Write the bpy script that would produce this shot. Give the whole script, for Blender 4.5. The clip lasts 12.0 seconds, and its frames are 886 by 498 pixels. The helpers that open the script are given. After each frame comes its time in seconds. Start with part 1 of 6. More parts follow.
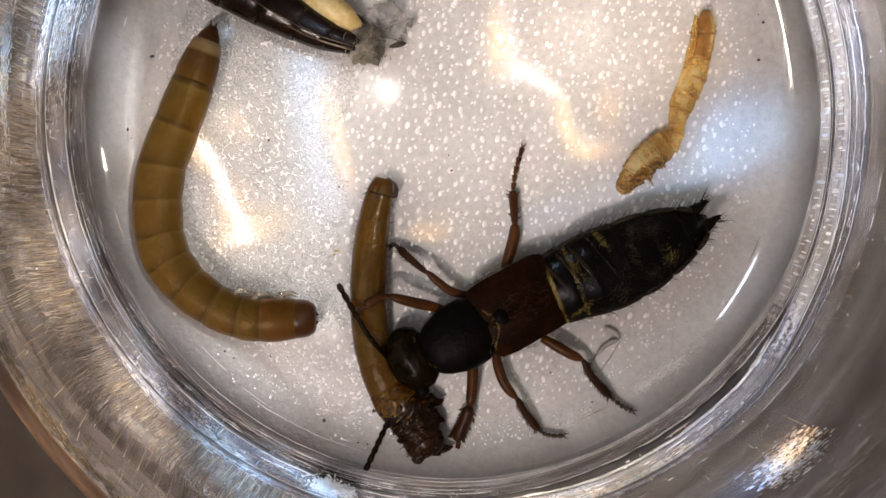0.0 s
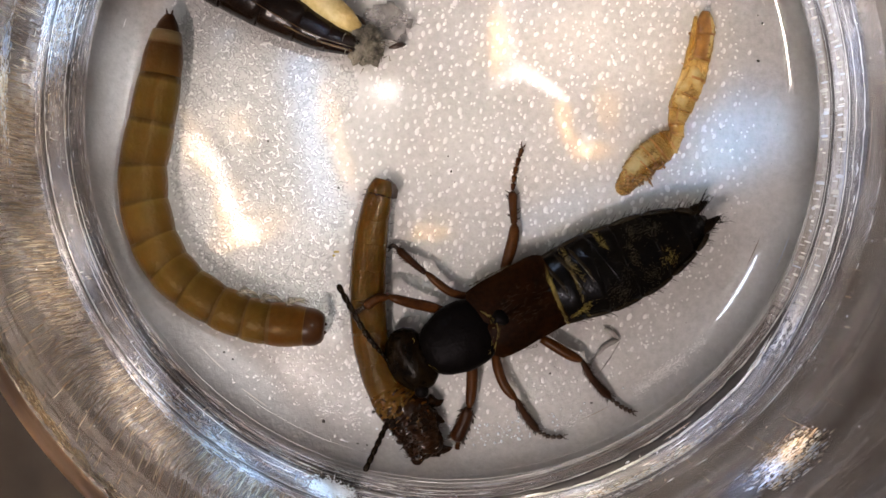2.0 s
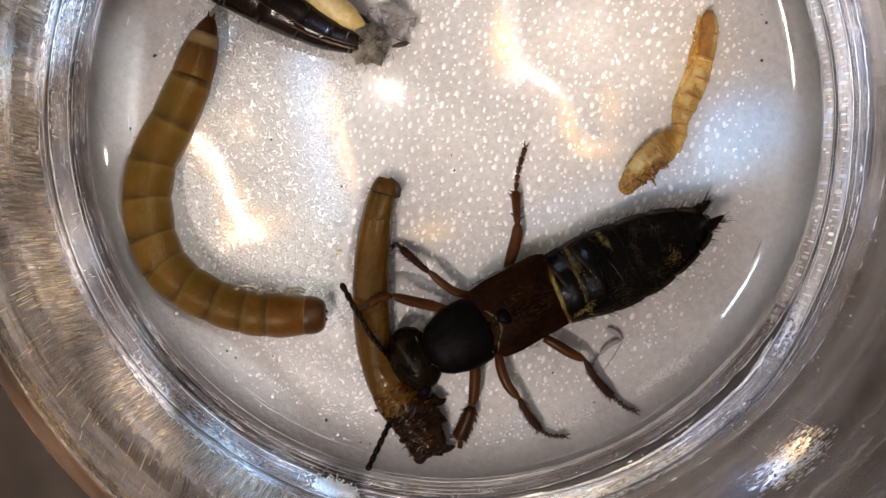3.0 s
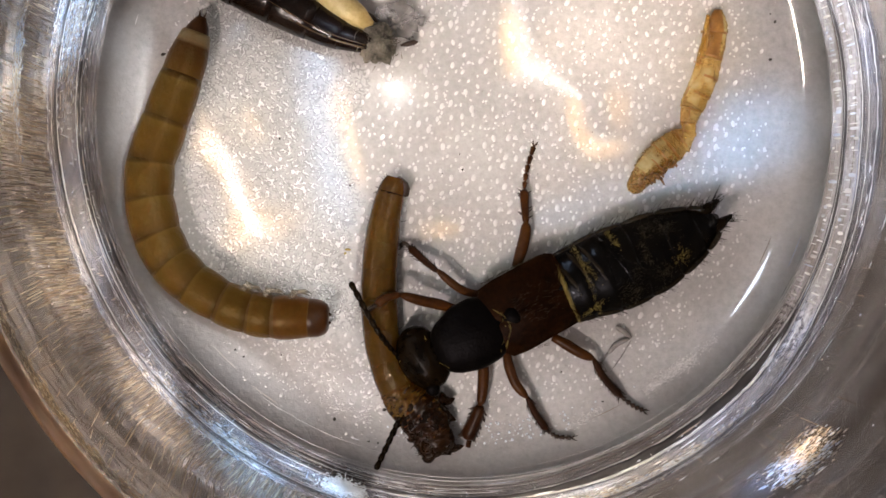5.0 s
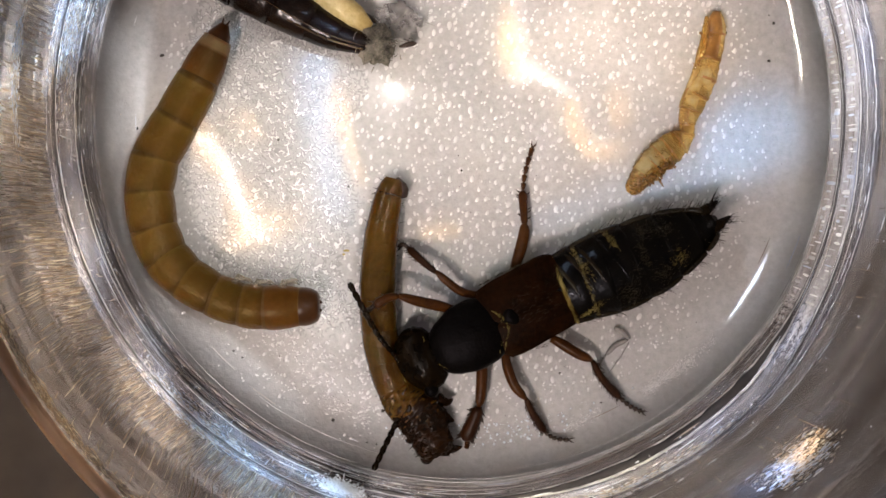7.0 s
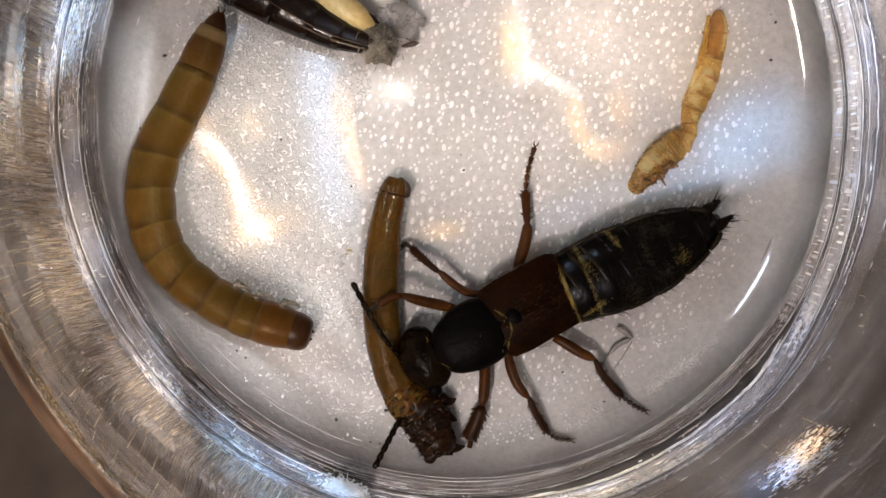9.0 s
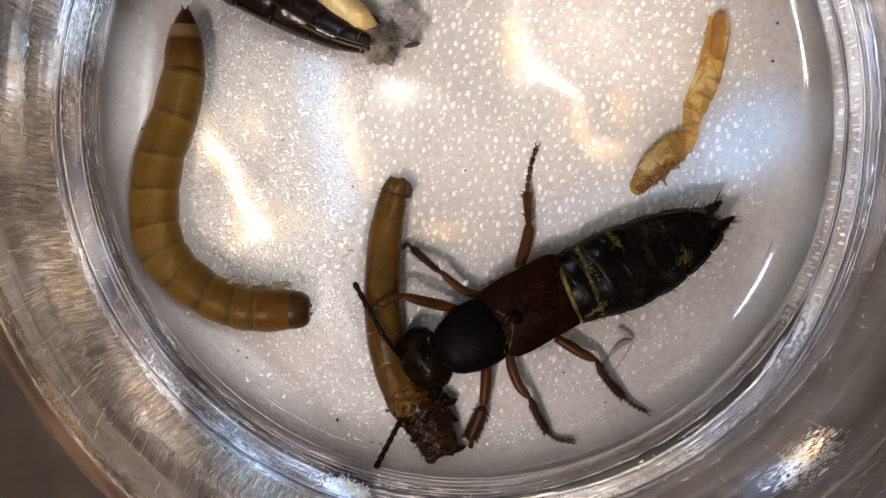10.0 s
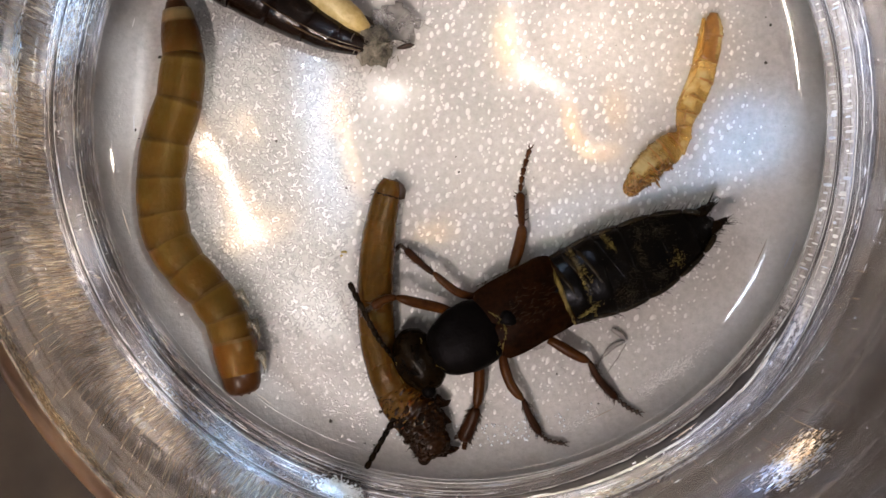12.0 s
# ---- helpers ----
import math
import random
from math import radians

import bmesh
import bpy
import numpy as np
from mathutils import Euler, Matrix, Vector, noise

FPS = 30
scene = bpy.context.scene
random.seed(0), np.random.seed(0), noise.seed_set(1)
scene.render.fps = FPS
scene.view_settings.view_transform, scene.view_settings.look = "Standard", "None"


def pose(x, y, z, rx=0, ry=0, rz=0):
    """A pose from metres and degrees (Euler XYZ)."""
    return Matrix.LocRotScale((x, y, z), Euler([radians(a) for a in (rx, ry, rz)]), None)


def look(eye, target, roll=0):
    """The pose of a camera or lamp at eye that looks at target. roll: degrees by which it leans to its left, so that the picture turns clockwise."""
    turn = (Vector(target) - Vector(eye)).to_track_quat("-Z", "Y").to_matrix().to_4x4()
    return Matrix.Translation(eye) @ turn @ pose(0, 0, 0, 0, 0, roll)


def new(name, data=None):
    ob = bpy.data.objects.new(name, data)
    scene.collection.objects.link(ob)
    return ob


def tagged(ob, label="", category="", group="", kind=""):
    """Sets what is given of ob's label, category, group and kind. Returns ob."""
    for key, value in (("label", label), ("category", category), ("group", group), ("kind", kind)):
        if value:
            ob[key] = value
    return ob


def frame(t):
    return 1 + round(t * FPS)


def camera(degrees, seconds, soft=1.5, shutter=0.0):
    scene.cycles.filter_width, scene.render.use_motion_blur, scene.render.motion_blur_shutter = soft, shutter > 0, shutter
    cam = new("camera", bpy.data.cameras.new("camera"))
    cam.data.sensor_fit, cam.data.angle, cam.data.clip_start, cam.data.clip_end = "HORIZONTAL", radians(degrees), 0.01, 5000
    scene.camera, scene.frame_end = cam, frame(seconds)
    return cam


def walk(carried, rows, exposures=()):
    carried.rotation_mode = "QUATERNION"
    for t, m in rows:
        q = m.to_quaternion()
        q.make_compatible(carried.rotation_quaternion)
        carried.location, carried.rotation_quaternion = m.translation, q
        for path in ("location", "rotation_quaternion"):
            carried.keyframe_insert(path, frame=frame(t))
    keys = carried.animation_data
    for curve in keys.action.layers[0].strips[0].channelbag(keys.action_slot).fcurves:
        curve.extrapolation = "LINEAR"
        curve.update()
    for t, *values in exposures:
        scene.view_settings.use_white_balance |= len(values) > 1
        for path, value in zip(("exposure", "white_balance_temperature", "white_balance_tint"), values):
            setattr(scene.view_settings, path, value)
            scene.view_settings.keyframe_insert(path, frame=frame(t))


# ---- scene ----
MM = 0.001

# ---- camera ----
cam = camera(39.0, 12.0, soft=1.55)
walk(cam, [(t, pose(x * MM, y * MM, z * MM, 0, 0, turn)) for t, x, y, z, turn in (
    (0, 0.381, 0.015, 73.80, -0.18),
    (0.5, 0.236, 0.030, 73.77, -0.10),
    (1, 0.313, 0.109, 73.89, -0.15),
    (1.5, 0.170, 0.056, 73.80, -0.11),
    (1.7, 0.253, 0.072, 73.80, -0.11),
    (2, 0.412, 0.068, 73.80, -0.18),
    (2.2, 0.264, 0.058, 73.70, -0.13),
    (2.5, 0.181, 0.025, 73.70, -0.13),
    (3, 0.231, 0.007, 73.78, -0.07),
    (3.2, 0.231, 0.024, 73.78, -0.07),
    (4.8, 0.006, -0.050, 73.73, -0.04),
    (5, -0.260, -0.049, 73.73, -0.04),
    (5.3, -0.395, -0.059, 73.67, 0.03),
    (5.5, -0.249, -0.058, 73.67, 0.03),
    (5.8, -0.064, -0.002, 73.82, 0.00),
    (6, -0.097, -0.002, 73.82, 0.00),
    (6.5, 0.000, 0.000, 73.80, 0.00),
    (7, -0.176, 0.016, 73.76, -0.00),
    (7.2, -0.259, -0.051, 73.76, -0.00),
    (8.8, -0.272, -0.010, 73.83, -0.12),
    (9, -0.339, -0.010, 73.83, -0.12),
    (9.3, -0.224, -0.019, 73.89, -0.07),
    (9.5, -0.224, -0.019, 73.89, -0.07),
    (10, -0.427, 0.011, 73.85, -0.01),
    (10.5, -0.221, 0.064, 73.88, -0.12),
    (11, -0.330, 0.121, 73.88, 0.01),
    (11.2, -0.161, 0.109, 73.87, -0.00),
    (11.5, 0.039, 0.143, 73.87, -0.00),
    (11.7, 0.005, 0.109, 73.87, -0.00),
    (12, -0.032, 0.095, 73.90, 0.01),
)])

# ---- light ----
world = bpy.data.worlds.new("world")
scene.world = world
world.use_nodes = True
world.node_tree.nodes["Background"].inputs["Color"].default_value = (1.0, 0.91, 0.88, 1)
world.node_tree.nodes["Background"].inputs["Strength"].default_value = 0.112
scene.view_settings.exposure = 0.0


def area_lamp(name, eye, target, watts, size, high, colour):
    data = bpy.data.lights.new(name, "AREA")
    data.shape, data.size, data.size_y, data.energy, data.color = "ELLIPSE", size * MM, high * MM, watts, colour
    ob = new(name, data)
    ob.matrix_world = look([c * MM for c in eye], [c * MM for c in target])
    return ob


def beam(name, eye, target, watts, degrees, blend, colour, stretch=1.0, roll=0, size=0.42):
    """A spot lamp added in place of light the curved clear plastic would gather."""
    data = bpy.data.lights.new(name, "SPOT")
    data.energy, data.spot_size, data.spot_blend, data.color = watts, radians(max(1.0, degrees)), blend, colour
    narrow = min(1.0, degrees)
    data.shadow_soft_size = size * MM
    ob = new(name, data)
    m = look([c * MM for c in eye], [c * MM for c in target], roll)
    ob.matrix_world = m @ Matrix.Diagonal((stretch * narrow, narrow, 1.0, 1.0))
    return ob


area_lamp("flash", (-69, -128, 230), (0, 0, 0), 0.335, 8, 8, (1.0, 0.835, 0.77))
# unseen lamps, added so that their reflections make the floor-edge streaks
area_lamp("cool_streak_lamp", (-183, 159, 260), (0, 0, 0), 0.15, 54, 24, (0.70, 0.83, 1.0))
area_lamp("left_streak_lamp", (234, 70, 190), (0, 0, 0), 0.03, 16, 4, (1.0, 0.84, 0.68))
area_lamp("top_streak_lamp", (-190, -7, 210), (0, 0, 0), 0.10, 56, 4, (1.0, 0.88, 0.72))
SOURCE = (-40, -70, 200)
ASIDE = (72, 42, 200)
WARM, WHITE, COOL, AMBER = (1.0, 0.74, 0.40), (1.0, 0.96, 0.91), (0.42, 0.69, 1.0), (1.0, 0.55, 0.17)
# added spots, standing in for the focused light on the floor
beam("wide_pool", SOURCE, (3.87, 11.70, 0), 1.55, 6.6, 1.0, (1.0, 0.86, 0.76), size=3)
beam("left_pool", ASIDE, (-10.6, 4.70, 0), 1.5, 5.0, 1.0, (1.0, 0.94, 0.87), size=0.6)

# added fill for the lower floor, with no source of its own
beam("low_pool", SOURCE, (-3.0, -8.5, 0), 0.35, 7.0, 1.0, (1.0, 0.93, 0.88), size=2)


def thread(name, p, q, width, watts, blend, colour, size):
    """A narrow added spot that lays a line of light on the cup floor from p to q (plan, mm)."""
    run = Vector((q[0] - p[0], q[1] - p[1]))
    mid = ((p[0] + q[0]) / 2, (p[1] + q[1]) / 2, 0)
    eye = ASIDE if mid[0] < -6.5 else SOURCE
    way = Vector(mid) - Vector(eye)
    roll = math.degrees(math.atan2(run.y, run.x) - math.atan2(way.y, way.x))
    cone = 2 * math.degrees(math.atan(0.66 * run.length / way.length))
    beam(name, eye, mid, watts, cone, blend, colour, min(1.5, width / run.length), roll, size)


for row in (
    ("streak_head", (-14.87, 6.97), (-13.93, 6.3), 0.69, 2.64, 1.0, WHITE, 0.20),
    ("streak_bend", (-14.47, 6.83), (-12.8, 4.83), 0.85, 2.5, 1.0, WHITE, 0.20),
    ("streak_core", (-13.07, 5.63), (-12.2, 2.7), 0.75, 2.5, 1.0, WHITE, 0.20),
    ("streak_run", (-12.53, 3.7), (-11.47, 1.23), 0.8, 2.3, 1.0, WHITE, 0.20),
    ("streak_edge", (-14.87, 6.57), (-12.87, 4.1), 1.0, 2.2, 1.0, AMBER, 0.20),
    ("streak_edge_low", (-13.07, 3.7), (-12.0, 0.7), 0.9, 1.8, 1.0, AMBER, 0.20),
    ("streak_fan", (-12.67, 7.87), (-12.0, 6.3), 0.18, 1.80, 0.7, WARM, 0.20),
    ("streak_fan_side", (-11.47, 7.87), (-10.73, 6.37), 0.12, 1.80, 0.7, WARM, 0.20),
    ("streak_fan_wide", (-13.47, 8.37), (-11.47, 5.7), 2.75, 0.33, 1.0, WARM, 0.20),
    ("streak_foot", (-11.8, 1.53), (-10.53, 0.53), 1.38, 2.86, 1.0, WHITE, 0.20),
    ("streak_foot_warm", (-12.97, 0.53), (-8.97, 1.87), 2.0, 1.5, 1.0, AMBER, 0.20),
    ("streak_foot_low", (-12.87, 0.03), (-11.8, 0.87), 1.02, 0.99, 1.0, AMBER, 0.20),
    ("hot_spot", (-3.6, 9.43), (-2.2, 9.23), 1.2, 3.0, 1.0, WHITE, 0.20),
    ("hot_crown", (-4.3, 10.03), (-3.13, 9.63), 0.88, 1.76, 1.0, WHITE, 0.20),
    ("hot_fringe", (-2.13, 9.7), (-1.4, 8.77), 1.12, 1.76, 1.0, WARM, 0.20),
    ("hot_arc", (-1.3, 9.7), (-0.67, 8.5), 0.12, 1.30, 0.7, WHITE, 0.20),
    ("hot_arc_low", (-0.67, 8.5), (-1.53, 6.77), 0.10, 1.10, 0.7, WHITE, 0.20),
    ("hot_arc_side", (-4.8, 9.7), (-3.87, 7.87), 0.14, 1.10, 0.7, WHITE, 0.20),
    ("hot_arc_foot", (-4.13, 8.17), (-3.13, 6.7), 0.12, 1.00, 0.7, WHITE, 0.20),
    ("hot_halo", (-4.8, 9.03), (-0.8, 8.7), 2.6, 0.45, 1.0, WHITE, 0.20),
    ("star", (4.13, 10.03), (5.4, 10.77), 0.85, 2.3, 1.0, WHITE, 0.20),
    ("star_arm_up", (4.6, 10.53), (4.4, 12.87), 0.65, 2.2, 1.0, WHITE, 0.20),
    ("star_arm_top", (4.47, 12.63), (3.8, 15.37), 0.55, 1.8, 1.0, WHITE, 0.20),
    ("star_fringe", (3.87, 10.37), (3.47, 14.03), 1.1, 3.19, 1.0, AMBER, 0.20),
    ("star_arm_side", (4.87, 10.63), (6.7, 9.63), 0.85, 2.0, 1.0, WHITE, 0.20),
    ("star_arm_end", (6.03, 10.03), (8.07, 8.83), 0.6, 2.2, 1.0, WHITE, 0.20),
    ("star_arm_left", (4.4, 10.1), (3.13, 9.17), 0.6, 1.4, 1.0, WHITE, 0.20),
    ("star_arc", (7.33, 8.97), (7.67, 6.7), 0.95, 2.46, 1.0, AMBER, 0.20),
    ("star_arc_low", (7.53, 6.97), (8.8, 5.5), 0.95, 2.46, 1.0, AMBER, 0.20),
    ("star_arc_side", (9.8, 9.6), (10.4, 7.2), 1.2, 1.59, 1.0, AMBER, 0.30),
    ("star_arc_end", (8.4, 5.7), (10.53, 5.97), 0.95, 2.03, 1.0, AMBER, 0.20),
    ("warm_spot", (8.53, 6.3), (9.6, 6.37), 1.0, 1.2, 1.0, WHITE, 0.20),
    ("star_glow", (3.87, 11.53), (9.2, 11.03), 5.5, 0.85, 1.0, (1.0, 0.80, 0.58), 1.50),
    ("top_glow", (7.2, 14.03), (18.2, 11.53), 7.0, 1.15, 1.0, (1.0, 0.80, 0.60), 1.50),
    ("cool_band", (-7.97, 13.37), (-7.4, 7.03), 2.0, 1.8, 1.0, (0.32, 0.60, 1.0), 1.00),
    ("cool_band_low", (-7.53, 8.03), (-6.13, 1.37), 1.7, 1.5, 1.0, (0.32, 0.60, 1.0), 1.00),
    ("pale_foot", (-8.97, -2.13), (-4.47, -5.3), 3.2, 1.1, 1.0, WHITE, 0.20),
    ("warm_band", (-6.6, 9.7), (-5.93, 6.37), 1.2, 1.59, 1.0, AMBER, 0.20),
    ("warm_band_core", (-6.13, 7.63), (-5.4, 5.97), 0.59, 1.54, 1.0, WARM, 0.20),
    ("warm_band_low", (-5.87, 6.37), (-5.0, 3.7), 1.0, 1.74, 1.0, AMBER, 0.20),
    ("warm_tail", (-1.53, 1.1), (0.73, 1.03), 0.9, 2.03, 1.0, AMBER, 0.20),
    ("cool_arc_top", (-12.97, 11.97), (-11.47, 13.77), 0.5, 1.1, 1.0, COOL, 0.20),
    ("cool_pool", (14.87, 6.3), (20.87, 7.3), 4.4, 2.5, 1.0, (0.36, 0.63, 1.0), 1.50),
    ("cool_pool_low", (10.53, 3.53), (18.2, 5.03), 2.00, 1.30, 1.0, (0.40, 0.66, 1.0), 1.00),
    ("left_edge_glow", (-18.47, 13.7), (-19.63, 4.7), 2.60, 1.10, 1.0, (0.94, 0.96, 1.0), 0.40),
    ("left_edge_foot", (-19.63, 3.7), (-16.47, -5.3), 2.20, 0.80, 1.0, (0.94, 0.96, 1.0), 0.40),
    ("streak_fringe_top", (-14.9, 8.2), (-13.3, 5.6), 0.8, 1.3, 1.0, AMBER, 0.20),
    ("streak_fringe_low", (-12.3, 4.6), (-10.7, 1.6), 0.8, 1.2, 1.0, AMBER, 0.20),
    ("streak_side_patch", (-12.0, 8.3), (-10.9, 6.3), 0.75, 1.1, 1.0, AMBER, 0.20),
    ("edge_glow_low", (-17.2, -3.6), (-9.0, -10.4), 3.0, 1.25, 1.0, (0.96, 0.97, 1.0), 0.60),
    ("cool_tail", (4.53, 1.37), (9.87, 3.2), 1.00, 1.00, 1.0, COOL, 0.80),
):
    thread(*row)
# spot lamps added to brighten the near wall from across the cup
BACK = (30, 110, 200)
CUP_X, CUP_Y = (1.07, 7.80)
beam("wall_flare", BACK, (17.0, -10.25, 12.7), 3.2, 1.2, 1.0, WHITE, 0.22, -42)
beam("wall_flare_cool", BACK, (15.95, -11.2, 12.7), 8, 0.8, 1.0, (0.3, 0.5, 1.0), 0.3, -42)
beam("wall_flare_warm", BACK, (17.8, -9.35, 12.7), 8, 0.7, 1.0, (1.0, 0.6, 0.25), 0.3, -42)
beam("wall_gleam", SOURCE, (-21.38, 12.01, 4), 9, 2.0, 1.0, COOL, 0.3, -10)
beam("wall_gleam_warm", SOURCE, (-22.71, 7.93, 9), 9, 1.6, 1.0, WARM, 0.2, -4)
for angle, watts, tint in ((-176, 2.2, (1.0, 0.84, 0.66)), (-158, 4.8, (1.0, 0.85, 0.68)), (-138, 5.3, (1.0, 0.90, 0.82)), (-118, 4.0, COOL), (-96, 2.2, WHITE), (-62, 1.2, WHITE), (-40, 0.3, COOL)):
    spot = (CUP_X + 23.4 * math.cos(radians(angle)), CUP_Y + 23.4 * math.sin(radians(angle)), 6.5)
    beam("wall_wash", BACK, spot, watts, 3.4, 1.0, tint, 0.3, angle + 180)

for angle, watts, tint in ((-172, 0.5, COOL), (-156, 0.8, COOL), (-140, 2.0, (0.72, 0.86, 1.0)), (-125, 2.6, COOL), (-112, 4.0, COOL), (-92, 2.2, WHITE), (-76, 5.5, (1.0, 0.86, 0.66)), (-64, 4.6, (1.0, 0.88, 0.70)), (-51, 4.2, (0.82, 0.84, 1.0)), (-38, 1.6, (0.9, 0.92, 1.0)), (-24, 0.9, WHITE), (-6, 1.6, (0.95, 0.97, 1.0)), (12, 1.7, WHITE), (30, 1.3, WHITE)):
    spot = (CUP_X + 22.5 * math.cos(radians(angle)), CUP_Y + 22.5 * math.sin(radians(angle)), 3.4)
    beam("band_wash", BACK, spot, watts, 2.2, 1.0, tint, 0.16, angle + 180)
for angle, watts in ((-172, 0.7), (-157, 1.0), (-142, 1.3), (-127, 1.1)):
    spot = (CUP_X + 23.8 * math.cos(radians(angle)), CUP_Y + 23.8 * math.sin(radians(angle)), 16.5)
    beam("upper_wash", BACK, spot, watts, 3.4, 1.0, (1.0, 0.72, 0.42), 0.25, angle + 180)

# more added spots, to brighten the upper left and right wall
CROSS = (90, -40, 200)
for eye, angle, watts in ((SOURCE, -12, 1.0), (SOURCE, 6, 3.4), (SOURCE, 22, 4.6), (SOURCE, 38, 4.6), (CROSS, 148, 1.6), (CROSS, 164, 1.6)):
    spot = (CUP_X + 23.4 * math.cos(radians(angle)), CUP_Y + 23.4 * math.sin(radians(angle)), 7.0)
    beam("top_wash", eye, spot, watts, 4.0, 1.0, (0.92, 0.94, 1.0), 0.35, angle + 180)


# ---- materials ----


def material(name, base, rough=0.5, metal=0.0, **sockets):
    mat = bpy.data.materials.new(name)
    mat.use_nodes = True
    bsdf = mat.node_tree.nodes["Principled BSDF"]
    bsdf.inputs["Base Color"].default_value = (*base, 1)
    bsdf.inputs["Roughness"].default_value = rough
    bsdf.inputs["Metallic"].default_value = metal
    for key, value in sockets.items():
        bsdf.inputs[key.replace("_", " ")].default_value = value
    return mat, mat.node_tree.nodes, mat.node_tree.links, bsdf


def coords(nodes, links, scale=(1, 1, 1), what="Object"):
    tc, mp = nodes.new("ShaderNodeTexCoord"), nodes.new("ShaderNodeMapping")
    mp.inputs["Scale"].default_value = scale
    links.new(tc.outputs[what], mp.inputs["Vector"])
    return mp.outputs["Vector"]


def noise_tex(nodes, links, vec, scale, detail=4.0, rough=0.55):
    n = nodes.new("ShaderNodeTexNoise")
    n.inputs["Scale"].default_value, n.inputs["Detail"].default_value, n.inputs["Roughness"].default_value = scale, detail, rough
    links.new(vec, n.inputs["Vector"])
    return n.outputs["Fac"]


def ramp(nodes, links, fac, *stops):
    r = nodes.new("ShaderNodeValToRGB")
    while len(r.color_ramp.elements) < len(stops):
        r.color_ramp.elements.new(0.5)
    for e, (p, c) in zip(r.color_ramp.elements, stops):
        e.position = p
        e.color = (*c, 1) if len(c) == 3 else c
    links.new(fac, r.inputs["Fac"])
    return r.outputs["Color"]


def math_node(nodes, links, op, a, b):
    m = nodes.new("ShaderNodeMath")
    m.operation = op
    for i, v in enumerate((a, b)):
        if isinstance(v, (int, float)):
            m.inputs[i].default_value = v
        else:
            links.new(v, m.inputs[i])
    return m.outputs["Value"]


def bump(nodes, links, bsdf, height, strength, distance, normal=None):
    b = nodes.new("ShaderNodeBump")
    b.inputs["Strength"].default_value, b.inputs["Distance"].default_value = strength, distance * MM
    links.new(height, b.inputs["Height"])
    if normal is not None:
        links.new(normal, b.inputs["Normal"])
    if bsdf is not None:
        links.new(b.outputs["Normal"], bsdf.inputs["Normal"])
    return b.outputs["Normal"]


def mottled(name, dark, light, scale, rough=0.4, relief=0.3, depth=0.05, fine=6.0, **sockets):
    """A surface whose colour runs between two tones, with coarse and fine grain."""
    mat, nodes, links, bsdf = material(name, light, rough, **sockets)
    vec = coords(nodes, links)
    coarse = noise_tex(nodes, links, vec, scale)
    grain = noise_tex(nodes, links, vec, scale * fine, 3.0)
    mixed = math_node(nodes, links, "ADD", math_node(nodes, links, "MULTIPLY", coarse, 0.65), math_node(nodes, links, "MULTIPLY", grain, 0.35))
    links.new(ramp(nodes, links, mixed, (0.3, dark), (0.68, light)), bsdf.inputs["Base Color"])
    bump(nodes, links, bsdf, mixed, relief, depth)
    return mat


